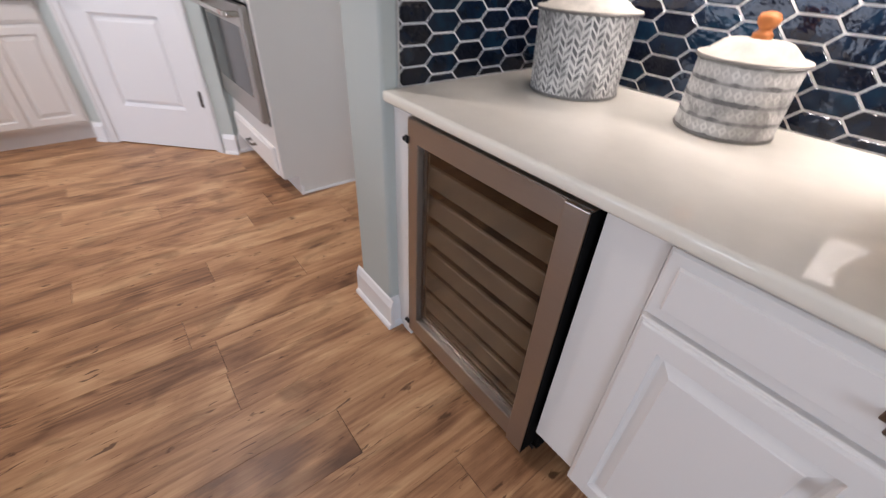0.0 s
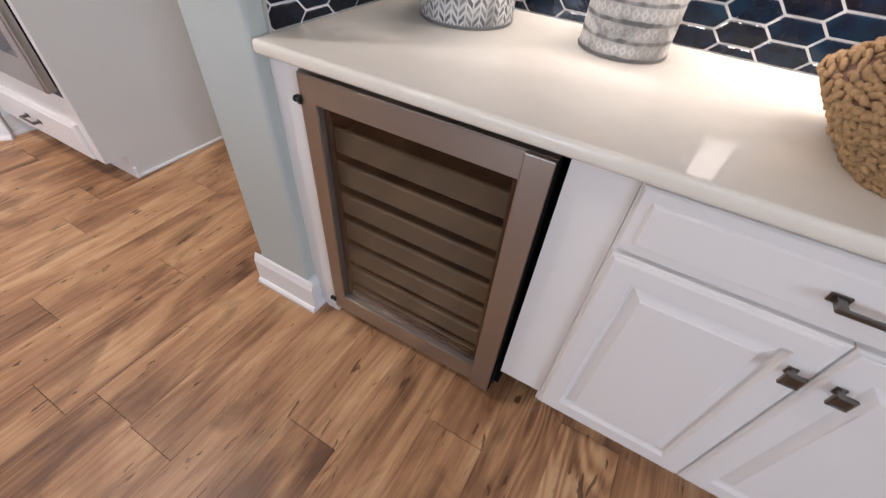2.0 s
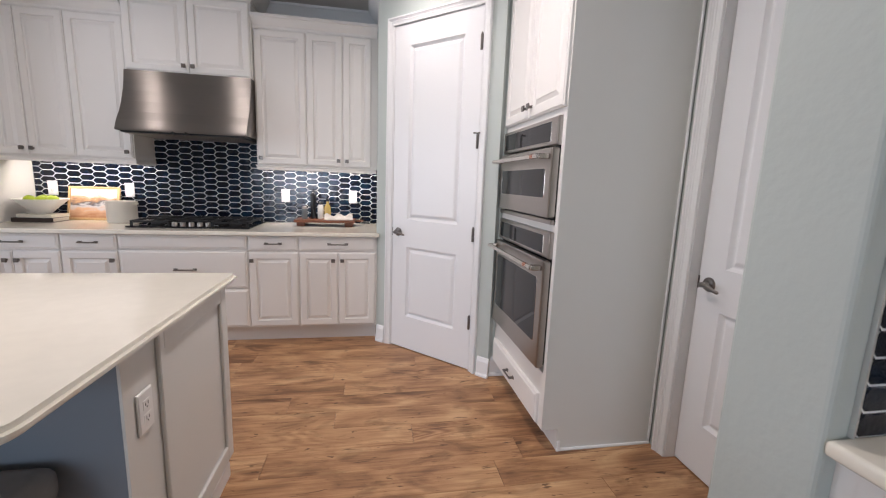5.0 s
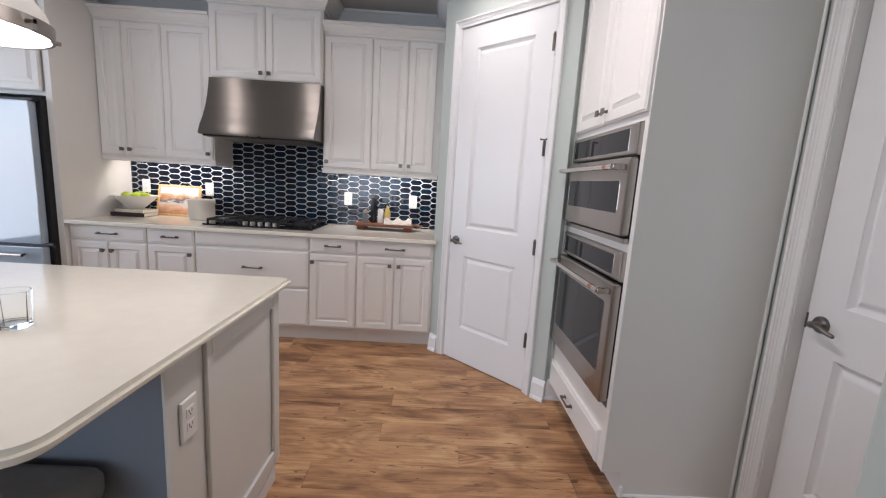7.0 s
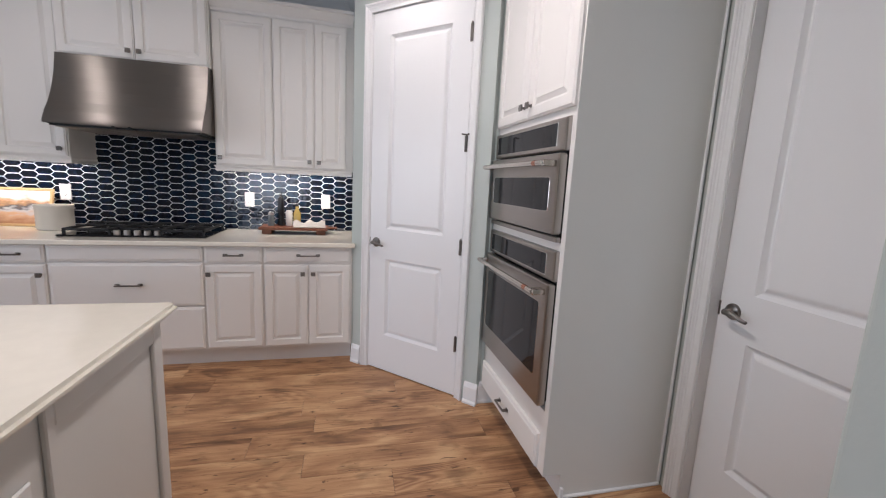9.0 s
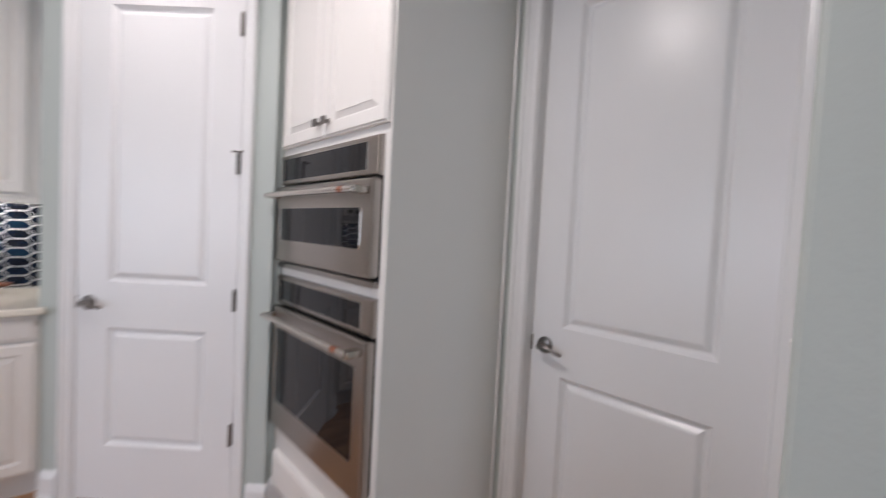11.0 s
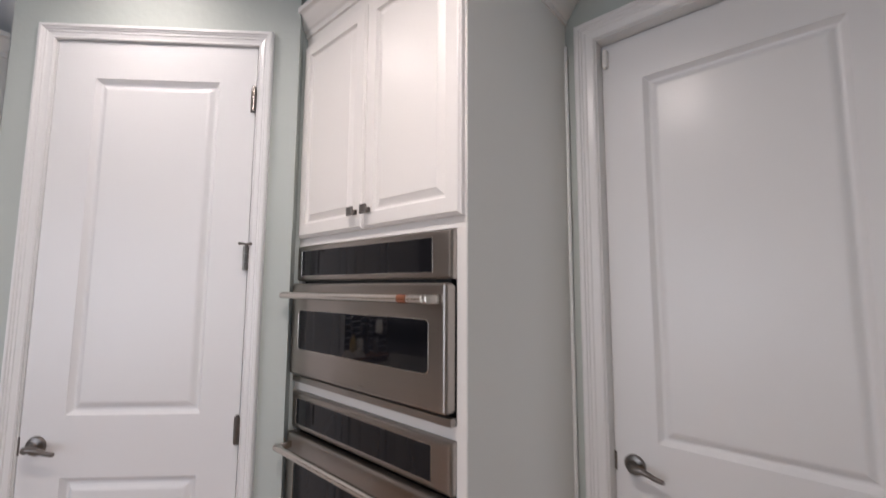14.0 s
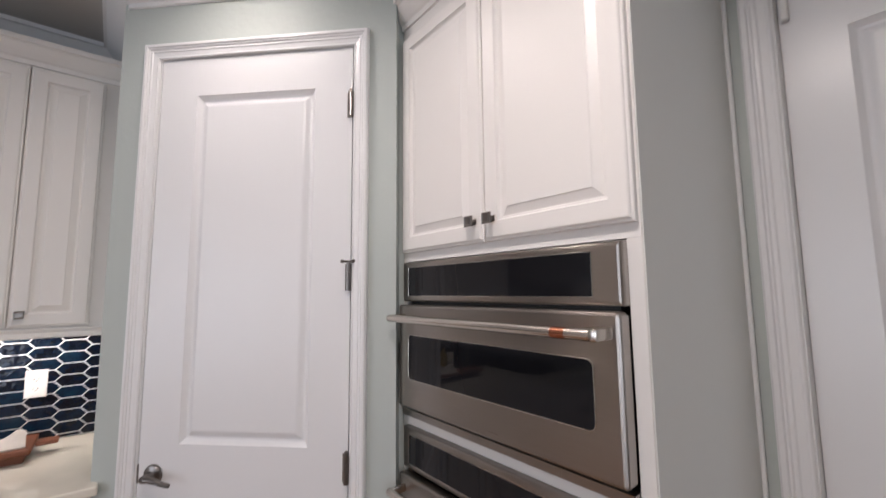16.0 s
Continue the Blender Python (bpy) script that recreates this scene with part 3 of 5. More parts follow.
fr = thing("refrigerator", pose(-2.400, 4.10, 0), "white glass-front refrigerator with black edges between white panels", "refrigerator")
part("body", B(-0.93, 0.02, 0.01, 0, 0.74, 1.755, bev=0.004), M_BLACK, fr, "black refrigerator casing")
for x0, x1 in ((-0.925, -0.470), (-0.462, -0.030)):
    part("door", B(x0, -0.045, 0.715, x1, 0.016, 1.730, bev=0.006, seg=2), M_FRIDGE, fr, "white glass door with blue sky reflection in its colour")
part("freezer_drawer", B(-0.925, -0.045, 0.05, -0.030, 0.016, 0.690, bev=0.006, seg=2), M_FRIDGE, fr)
bm = rod(bmesh.new(), (-0.86, -0.095, 0.635), (-0.13, -0.095, 0.635), 0.012, 14)
for x in (-0.83, -0.16):
    rod(bm, (x, -0.095, 0.635), (x, -0.04, 0.635), 0.009, 10)
part("handle", bm, M_STEEL, fr, "brushed steel bar handle")
part("hinge_cover", B(-0.07, -0.03, 1.731, -0.01, 0.03, 1.752, bev=0.004), M_BLACK, fr)

# oven tower
OV = pose(1.245, 3.497, 0, 0, 0, -90)
tower = thing("oven_cabinet", OV, "tall white oven cabinet with grey side panel", "cabinet")
TW = 0.821
part("upper_box", B(0, 0, 1.6285, TW - 0.004, 0.604, 2.50), M_CAB, tower)
part("lower_box", B(0, 0, 0.115, TW - 0.004, 0.595, 0.40), M_CAB, tower)
bm = bmesh.new()
box(bm, 0, 0, 1.102, 0.026, 0.02, 1.628), box(bm, TW - 0.034, 0, 1.102, TW - 0.004, 0.02, 1.628)
box(bm, 0, 0, 0.4005, 0.026, 0.02, 1.102), box(bm, TW - 0.034, 0, 0.4005, TW - 0.004, 0.02, 1.102)
box(bm, 0.026, 0, 1.098, TW - 0.034, 0.55, 1.132)
box(bm, 0, 0.021, 0.4005, 0.02, 0.604, 1.628)
box(bm, 0.02, 0.588, 0.4005, TW - 0.024, 0.604, 1.628)
part("face_frame", bm, M_CAB, tower)
bm = bmesh.new()
box(bm, TW - 0.003, 0.0, 0.115, TW, 0.606, 2.50)
box(bm, TW - 0.003, 0.085, 0.0, TW, 0.606, 0.115)
part("side_panel", bm, M_GREY, tower, "pale grey painted side panel")
part("toe_kick", B(0, 0.085, 0, TW - 0.004, 0.10, 0.114), M_CAB, tower)
leaf(tower, 0.012, 1.658, 0.408, 2.425, (0.376, 1.715)), leaf(tower, 0.412, 1.658, TW - 0.008, 2.425, (0.444, 1.715))
part("crown", crown_box(bmesh.new(), TW, 0.605, 2.475, CABCROWN, False, True), M_CAB, tower)
drawer(tower, 0.02, 0.125, TW - 0.055, 0.285, True, SLAB, M_CAB, 0.10)
bm = rod(bmesh.new(), (TW + 0.005, 0.596, 0.02), (TW + 0.005, 0.596, 2.385), 0.0065, 8)
tagged(part("scribe_bead", bm, M_TRIM, tower), "thin white bead")
part("shoe_bead", rod(bmesh.new(), (TW + 0.004, 0.083, 0.006), (TW + 0.004, 0.60, 0.006), 0.008, 8), M_TRIM, tower, "white shoe moulding")
part("corner_guard", B(TW, 0.086, 0, TW + 0.014, 0.10, 0.055, bev=0.003), M_TRIM, tower)


def bead_loop(pts, y, r):
    """A thin rounded bead that runs round a closed outline in an upright face."""
    bm = bmesh.new()
    for (xa, za), (xb, zb) in zip(pts, pts[1:] + pts[:1]):
        if math.hypot(xb - xa, zb - za) > 1e-6:
            rod(bm, (xa, y, za), (xb, y, zb), r, 6)
    return bm


def oven(name, label, z0, z1, panel_z, win, handle_z, bottom=0.0):
    """A built-in oven in the tower's frame: control panel over a door."""
    o = thing(name, OV @ pose(0.026, -0.004, 0), label, "oven")
    w = 0.7602
    part("body", B(0.02, 0.006, z0 + 0.01, w - 0.02, 0.50, z1 - 0.01), M_BLACK, o, "black oven casing")
    p = part("control_panel", rings(bmesh.new(), 0, panel_z + 0.004, w, z1, [(0, 0.004), (0, -0.010), (0.0015, -0.0145), (0.005, -0.0172), (0.010, -0.018)]), M_STEEL, o)
    part("display", B(0.035, -0.0195, panel_z + 0.022, w - 0.065, -0.0182, z1 - 0.018, bev=0.0006), M_GLASSBLK, p, "black glass touch display")
    d = part("oven_door", B(0.002, -0.036, z0 + bottom, w - 0.002, -0.001, panel_z - 0.006, bev=0.008, seg=3), M_STEEL, o, "brushed steel oven door")
    part("edge_trim", B(w - 0.0019, -0.029, z0 + bottom + 0.007, w - 0.0011, -0.002, panel_z - 0.013), M_EDGE, d)
    part("edge_trim", B(w + 0.0002, -0.010, panel_z + 0.006, w + 0.0007, 0.003, z1 - 0.002), M_EDGE, p)
    wx0, wz0, wx1, wz1 = win
    bm = bmesh.new()
    v = []
    for cx, cz, a0 in ((wx1 - 0.015, wz1 - 0.015, 0), (wx0 + 0.015, wz1 - 0.015, 90), (wx0 + 0.015, wz0 + 0.015, 180), (wx1 - 0.015, wz0 + 0.015, 270)):
        v += [(cx + 0.015 * math.cos(radians(a0 + k * 18)), cz + 0.015 * math.sin(radians(a0 + k * 18))) for k in range(6)]
    f0, f1 = [bm.verts.new((x, -0.0355, z)) for x, z in v], [bm.verts.new((x, -0.0375, z)) for x, z in v]
    bm.faces.new(f1)
    for k in range(len(v)):
        bm.faces.new((f0[k], f0[(k + 1) % len(v)], f1[(k + 1) % len(v)], f1[k]))
    part("window", bm, M_GLASSBLK, d, "dark glass oven window")
    part("window_trim", bead_loop(v, -0.0365, 0.0016), M_SATIN, d, "bright metal bead round the glass")
    q = [(0.035, panel_z + 0.022), (w - 0.065, panel_z + 0.022), (w - 0.065, z1 - 0.018), (0.035, z1 - 0.018)]
    part("display_trim", bead_loop(q, -0.0185, 0.0014), M_SATIN, p, "bright metal bead round the display")
    bm = rod(bmesh.new(), (0.03, -0.088, handle_z), (w - 0.03, -0.088, handle_z), 0.0115, 20)
    for x in (0.045, w - 0.045):
        box(bm, x - 0.013, -0.092, handle_z - 0.012, x + 0.030 * (1 if x > 0.3 else -1) * 0.5 + 0.013, -0.034, handle_z + 0.012, bev=0.004, seg=2)
    h = part("handle", bm, M_SATIN, d, "round satin steel handle")
    smooth(h)
    for x in (0.645,):
        c = part("handle_ring", rod(bmesh.new(), (x, -0.088, handle_z), (x + 0.032, -0.088, handle_z), 0.0121, 20), M_COPPER, h, "copper handle ring")
        smooth(c)
    if bottom:
        part("vent_trim", B(0, -0.018, z0, w, 0.0, z0 + bottom - 0.010), M_STEEL, o)
    return o


oven("microwave_oven", "stainless steel built-in microwave oven above wall oven", 1.134, 1.624, 1.492, (0.060, 1.255, 0.70, 1.392), 1.445, 0.030)
oven("wall_oven", "stainless steel built-in wall oven with dark window", 0.425, 1.097, 0.968, (0.060, 0.545, 0.70, 0.872), 0.925)

# ---- bar ----
BARFRONT = pose(1.242, 1.4865, 0, 0, 0, -90)
BAR_UNIT_LABEL = "white raised-panel bar cabinet with drawer over two doors"


def bar_unit(x0, w, label, two=True):
    c = thing("bar_cabinet", BARFRONT @ pose(x0, 0, 0), label, "cabinet", "bar base cabinets")
    part("body", B(0, 0, 0.128, w, 0.62, 0.853), M_CAB, c)
    part("toe_kick", B(0, 0.07, 0, w, 0.085, 0.127), M_CAB, c)
    a = w / 2
    drawer(c, 0.004, 0.712, w - 0.004, 0.842, True, [(0, 0), (0, -0.010), (0.004, -0.014), (0.022, -0.015), (0.026, -0.020)], None, 0.14)
    leaf(c, 0.004, 0.137, a - 0.002, 0.703, (a - 0.034, 0.615))
    leaf(c, a + 0.002, 0.137, w - 0.004, 0.703, (a + 0.034, 0.615))
    return c


st = thing("bar_filler", BARFRONT, "white filler panels on both sides of the wine cooler", "filler")
part("left_panel", B(0.0, 0.004, 0.0, 0.088, 0.62, 0.853), M_CAB, st)
part("stile", B(0.040, 0.0005, 0.0, 0.088, 0.0035, 0.850), M_CAB, st)
part("right_panel", B(0.689, 0.0, 0.155, 0.803, 0.62, 0.853), M_CAB, st)
bar_unit(0.804, 0.735, BAR_UNIT_LABEL)
bar_unit(1.540, 0.735, BAR_UNIT_LABEL)
ct = bmesh.new()
box(ct, -0.0, -0.034, 0.854, 2.40, 0.625, 0.885, bev=0.009, seg=3)
ob = smooth(part("bar_countertop", ct, M_QUARTZ), 40)
ob.matrix_basis = BARFRONT
tagged(ob, "cream-white polished quartz bar top with eased edge", "worktop")

cool = thing("wine_cooler", BARFRONT @ pose(0.092, 0.010, 0), "undercounter wine cooler with steel-framed glass door and shelves", "wine cooler")
CW = 0.583
bm = bmesh.new()
box(bm, 0.0, 0.03, 0.02, 0.012, 0.60, 0.848), box(bm, CW, 0.03, 0.02, CW + 0.012, 0.60, 0.848)
box(bm, 0.012, 0.03, 0.836, CW, 0.60, 0.848), box(bm, 0.012, 0.03, 0.02, CW, 0.60, 0.06)
part("casing", bm, M_VOID, cool, "black cooler casing")
bm = bmesh.new()
box(bm, 0.012, 0.50, 0.06, CW, 0.52, 0.836), box(bm, 0.013, 0.035, 0.062, 0.020, 0.50, 0.834), box(bm, CW - 0.008, 0.035, 0.062, CW - 0.001, 0.50, 0.834)
part("lining", bm, M_BROWNSHELF, cool)
bm = bmesh.new()
FX0, FX1, FZ0, FZ1 = 0.0, 0.580, 0.046, 0.835
ix0, ix1, iz0, iz1 = 0.048, 0.519, 0.122, 0.772
yb, yf = 0.022, -0.022
o4, i4 = ((FX0, FZ0), (FX1, FZ0), (FX1, FZ1), (FX0, FZ1)), ((ix0, iz0), (ix1, iz0), (ix1, iz1), (ix0, iz1))
fo, fi, bo, bi = [[bm.verts.new((x, y, z)) for x, z in q] for q, y in ((o4, yf), (i4, yf), (o4, yb), (i4, yb))]
for k in range(4):
    j = (k + 1) % 4
    for q in ((fo[k], fo[j], fi[j], fi[k]), (bo[k], bo[j], bi[j], bi[k]), (fo[k], fo[j], bo[j], bo[k]), (fi[k], fi[j], bi[j], bi[k])):
        bm.faces.new(q)
bmesh.ops.bevel(bm, geom=[e for e in bm.edges if all(abs(v.co.y - yf) < 1e-6 for v in e.verts) and (abs(e.verts[0].co.x - e.verts[1].co.x) < 1e-6 or abs(e.verts[0].co.z - e.verts[1].co.z) < 1e-6)], offset=0.0025, segments=2, affect="EDGES")
cd = part("cooler_door", bm, M_COOLSTEEL, cool, "bronze-toned steel door frame")
part("grip", B(0.522, yf - 0.010, FZ0, 0.580, yf - 0.0005, FZ1, bev=0.003, seg=2), M_COOLSTEEL, cd, "full-height flat steel grip")
gl = part("pane", B(ix0, -0.004, iz0, ix1, 0.002, iz1), clear_glass("smoked_glass", (0.72, 0.64, 0.54)), cd, "smoked glass pane")
gl.visible_shadow = False
part("gasket", rings(bmesh.new(), ix0 - 0.0, iz0 - 0.0, ix1 + 0.0, iz1 + 0.0, [(0.0, 0.004), (0.014, 0.004), (0.014, 0.010)], cap=False), M_BROWNSHELF, cd)
M_TAUPE = material("taupe_shelf", (0.12, 0.10, 0.08), 0.4, vary=0.08, scale=10)
for k in range(7):
    z = 0.083 + k * 0.0957
    s = part("shelf", B(0.022, 0.040, z, CW - 0.010, 0.49, z + 0.007), M_IRON, cool)
    part("shelf_front", B(0.022, 0.026, z - 0.020, CW - 0.010, 0.040, z + 0.046, bev=0.003), M_TAUPE, s, "taupe shelf front")
# black strip and slab added so the gap beside the door stays dark
part("door_edge", B(0.5803, yf - 0.009, FZ0, 0.5815, yb, FZ1), M_VOID, cd, "black strip over the cooler door's edge, dark as the gap")
part("gap_slab", B(0.560, yb + 0.0005, FZ0, CW + 0.013, 0.0292, FZ1), M_VOID, cool, "black slab filling the gap beside the cooler door")
for z in (0.775, 0.085):
    bm = rod(bmesh.new(), (-0.010, -0.024, z), (0.004, -0.024, z), 0.0055, 10)
    rod(bm, (-0.012, -0.024, z), (-0.008, -0.024, z), 0.0075, 12)
    box(bm, -0.005, -0.027, z - 0.010, 0.006, -0.0225, z + 0.012, bev=0.001)
    part("hinge", bm, M_BLACK, cool, "black hinge pin")
part("toe_grille", B(0.0, 0.03, 0.0, CW, 0.045, 0.046), M_BLACK, cool)

# upper bar cabinets with divided glass doors
bu = thing("glass_cabinet", pose(1.572, 1.486, 0, 0, 0, -90), "white wall cabinet with divided glass doors holding blue dishes", "cabinet")
UW = 2.0
bm = bmesh.new()
box(bm, 0, 0, 1.40, UW, 0.294, 1.42), box(bm, 0, 0, 2.50, UW, 0.294, 2.55)
box(bm, 0, 0.0, 1.42, 0.018, 0.294, 2.50), box(bm, UW - 0.018, 0, 1.42, UW, 0.294, 2.50), box(bm, 0.018, 0.284, 1.42, UW - 0.018, 0.294, 2.50)
box(bm, 0.0, -0.002, 1.40, 0.045, 0.02, 2.50)
part("body", bm, M_CAB, bu)
for z in (1.676, 1.914):
    part("shelf", B(0.02, 0.03, z, UW - 0.02, 0.282, z + 0.012), M_CAB, bu)
bm = bmesh.new()
crown_box(bm, UW, 0.28, 1.332, [(-0.02, 0.002), (0.002, 0.0), (0.006, 0.006), (0.005, 0.030), (0.012, 0.040), (0.014, 0.052), (0.020, 0.058), (0.020, 0.0678), (-0.02, 0.0678)], False, True)
part("light_rail", bm, M_CAB, bu)
part("crown", crown_box(bmesh.new(), UW, 0.29, 2.52, CABCROWN, False, True), M_CAB, bu)
pane_glass = clear_glass("cabinet_glass", (0.98, 0.99, 0.99))
for k in range(5):
    x0 = 0.040 + k * 0.388
    x1 = x0 + 0.384
    bm = bmesh.new()
    for a in ((x0, 1.402, x0 + 0.048, 2.485), (x1 - 0.048, 1.402, x1, 2.485), (x0 + 0.048, 1.402, x1 - 0.048, 1.448), (x0 + 0.048, 2.437, x1 - 0.048, 2.485)):
        box(bm, a[0], -0.022, a[1], a[2], -0.002, a[3], bev=0.002)
    d = part("glass_door", bm, M_CAB, bu)
    bm = bmesh.new()
    m = (x0 + x1) / 2
    box(bm, m - 0.010, -0.020, 1.448, m + 0.010, -0.006, 2.437, bev=0.002)
    for z in (1.682, 1.920, 2.158):
        box(bm, x0 + 0.048, -0.019, z - 0.010, m - 0.010, -0.006, z + 0.010), box(bm, m + 0.010, -0.019, z - 0.010, x1 - 0.048, -0.006, z + 0.010)
    part("muntin", bm, M_CAB, d)
    g = part("pane", B(x0 + 0.04, -0.010, 1.44, x1 - 0.04, -0.008, 2.445), pane_glass, d)
    g.visible_shadow = False
    knob(d, x1 - 0.03 if k % 2 == 0 else x0 + 0.03, 1.46, -0.022)

# ---- island ----
M_ISLAND = material("island_paint", (0.68, 0.675, 0.645), 0.42, vary=0.02, scale=3)
isl = thing("kitchen_island", pose(0, 0, 0), "pale painted kitchen island with framed end panel", "island")
part("body", B(-2.50, 2.020, 0.10, -0.206, 2.700, 0.862), M_ISLAND, isl)
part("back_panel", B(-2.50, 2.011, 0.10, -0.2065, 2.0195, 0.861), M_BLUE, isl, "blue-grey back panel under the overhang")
part("plinth", B(-2.48, 2.04, 0, -0.220, 2.66, 0.10), M_ISLAND, isl)
bm = bmesh.new()
EX = -0.188
box(bm, -0.2055, 2.010, 0.10, EX - 0.010, 2.706, 0.862)
part("end_panel", bm, M_ISLAND, isl)
bm = bmesh.new()
for a in ((2.172, 0.10, 2.200, 0.862), (2.650, 0.10, 2.706, 0.862), (2.200, 0.10, 2.650, 0.165), (2.200, 0.80, 2.650, 0.862)):
    box(bm, EX - 0.0095, a[0], a[1], EX + 0.004, a[2], a[3], bev=0.003)
part("end_frame", bm, M_ISLAND, isl)
part("base_moulding", extrude_profile(bmesh.new(), [(0, 0), (0.022, 0), (0.022, 0.06), (0.014, 0.085), (0.006, 0.098), (0, 0.10)], (-0.2195, 2.04, 0), (-0.2195, 2.69, 0), (1, 0, 0)), M_TRIM, isl)
bm = bmesh.new()
pts = [(-2.60, 1.62), (-0.235, 1.62)]
pts += [(-0.235 + 0.075 * math.sin(radians(a)), 1.695 - 0.075 * math.cos(radians(a))) for a in range(15, 91, 15)]
pts += [(-0.16, 2.78), (-0.182, 2.802), (-2.60, 2.802)]
va = [bm.verts.new((x, y, 0.862)) for x, y in pts]
vb = [bm.verts.new((x, y, 0.893)) for x, y in pts]
bm.faces.new(vb), bm.faces.new(va)
for k in range(len(pts)):
    bm.faces.new((va[k], va[(k + 1) % len(pts)], vb[(k + 1) % len(pts)], vb[k]))
bmesh.ops.recalc_face_normals(bm, faces=bm.faces)
bmesh.ops.bevel(bm, geom=[e for e in bm.edges if abs(e.verts[0].co.z - e.verts[1].co.z) < 1e-5], offset=0.012, segments=4, affect="EDGES")
tagged(smooth(part("island_countertop", bm, M_QUARTZ), 40), "cream-white polished quartz island top with rounded corner", "worktop")

# ---- range hood ----
hood = thing("range_hood", pose(-1.408, 4.30, 1.60), "stainless steel range hood with curved canopy", "range hood")
HW = 0.881
bm = bmesh.new()
prof = [(0.0, 0.0), (0.0, 0.010), (0.006, 0.026), (0.016, 0.048), (0.032, 0.078), (0.074, 0.14), (0.115, 0.22), (0.145, 0.30), (0.165, 0.375), (0.175, 0.43), (0.178, 0.452), (0.57, 0.452), (0.57, 0.0)]
va = [bm.verts.new((0, y, z)) for y, z in prof]
vb = [bm.verts.new((HW, y, z)) for y, z in prof]
for k in range(len(prof) - 1):
    bm.faces.new((va[k], va[k + 1], vb[k + 1], vb[k]))
bm.faces.new(va), bm.faces.new(vb)
smooth(part("canopy", bm, M_HOOD, hood), 30)
bm = bmesh.new()
box(bm, 0.02, 0.03, -0.012, HW - 0.02, 0.55, -0.001)
part("underside", bm, M_BLACK, hood)
for k in range(3):
    x = 0.04 + k * 0.265
    part("filter", B(x, 0.05, -0.018, x + 0.255, 0.50, -0.0125, bev=0.002), M_STEEL, hood)
for k in range(2):
    part("hood_knob", rod(bmesh.new(), (0.38 + 0.09 * k, 0.01, -0.006), (0.38 + 0.09 * k, -0.012, -0.006), 0.010, 12), M_BLACK, hood)

# ---- cooktop ----
ck = thing("gas_cooktop", pose(-1.40, 4.30, 0.8955), "black gas cooktop with cast-iron grates and steel knobs", "cooktop")
part("pan", B(0.0, 0.0, 0, 0.87, 0.50, 0.012, bev=0.004), M_GLASSBLK, ck)
for gx in (0.02, 0.30, 0.58):
    bm = bmesh.new()
    x0, x1 = gx, gx + 0.27
    y0 = 0.10 if gx == 0.30 else 0.03
    for a in ((x0, y0, x1, y0 + 0.014), (x0, 0.466, x1, 0.48), (x0, y0, x0 + 0.014, 0.48), (x1 - 0.014, y0, x1, 0.48), ((x0 + x1) / 2 - 0.006, y0, (x0 + x1) / 2 + 0.006, 0.48), (x0, 0.27, x1, 0.283)):
        box(bm, a[0], a[1], 0.036, a[2], a[3], 0.052, bev=0.002)
    for x in (x0 + 0.007, x1 - 0.007):
        for y in (y0 + 0.007, 0.473):
            box(bm, x - 0.007, y - 0.007, 0.012, x + 0.007, y + 0.007, 0.037)
    part("grate", bm, M_IRON, ck, "black cast-iron grate")
for x, y in ((0.15, 0.16), (0.15, 0.37), (0.435, 0.29), (0.72, 0.16), (0.72, 0.37)):
    part("burner", lathe(bmesh.new(), [(0.045, 0.012), (0.045, 0.022), (0.03, 0.024), (0.03, 0.032), (0.0, 0.033)], 20, (x, y, 0), close=False), M_IRON, ck)
for k in range(5):
    smooth(part("control_knob", lathe(bmesh.new(), [(0.021, 0.012), (0.020, 0.036), (0.017, 0.040)], 20, (0.315 + 0.06 * k, 0.055, 0)), M_STEEL, ck, "brushed steel knob"))


# ---- outlets and switches ----
def plate(m, label, kind="outlet"):
    p = thing(kind, m, label, kind)
    part("plate", rings(bmesh.new(), -0.036, -0.059, 0.036, 0.059, [(0, 0), (0, -0.003), (0.004, -0.0065)]), M_PLATE, p)
    if kind == "outlet":
        for s in (-1, 1):
            r = part("receptacle", rings(bmesh.new(), -0.017, s * 0.020 - 0.014, 0.017, s * 0.020 + 0.014, [(0, -0.006), (0.002, -0.008)]), M_PLATE, p)
            bm = bmesh.new()
            for x in (-0.0065, 0.0065):
                box(bm, x - 0.001, -0.0086, s * 0.020 - 0.003, x + 0.001, -0.0081, s * 0.020 + 0.006)
            box(bm, -0.002, -0.0086, s * 0.020 - 0.010, 0.002, -0.0081, s * 0.020 - 0.006)
            part("slots", bm, M_BLACK, r)
    else:
        bm = bmesh.new()
        v = [bm.verts.new(p) for p in ((-0.016, -0.006, -0.033), (0.016, -0.006, -0.033), (0.016, -0.006, 0.033), (-0.016, -0.006, 0.033), (-0.016, -0.014, 0.030), (0.016, -0.014, 0.030), (0.016, -0.007, -0.030), (-0.016, -0.007, -0.030))]
        for q in ((0, 1, 6, 7), (7, 6, 5, 4), (4, 5, 2, 3), (0, 7, 4, 3), (1, 2, 5, 6)):
            bm.faces.new([v[i] for i in q])
        part("rocker", bm, M_PLATE, p)
    return p


TF = 4.868
for x, z in ((-0.370, 1.140), (0.229, 1.144), (-2.210, 1.150), (-1.638, 1.150)):
    plate(pose(x, TF - 0.006, z), "white outlet cover plate on the navy tile", "outlet")
plate(pose(EX - 0.008, 2.093, 0.668, 0, 0, 90), "white double outlet on the island end panel")
plate(pose(1.36, 1.7025, 1.148, 0, 0, 180), "white rocker light switch on the wall by the door", "switch")
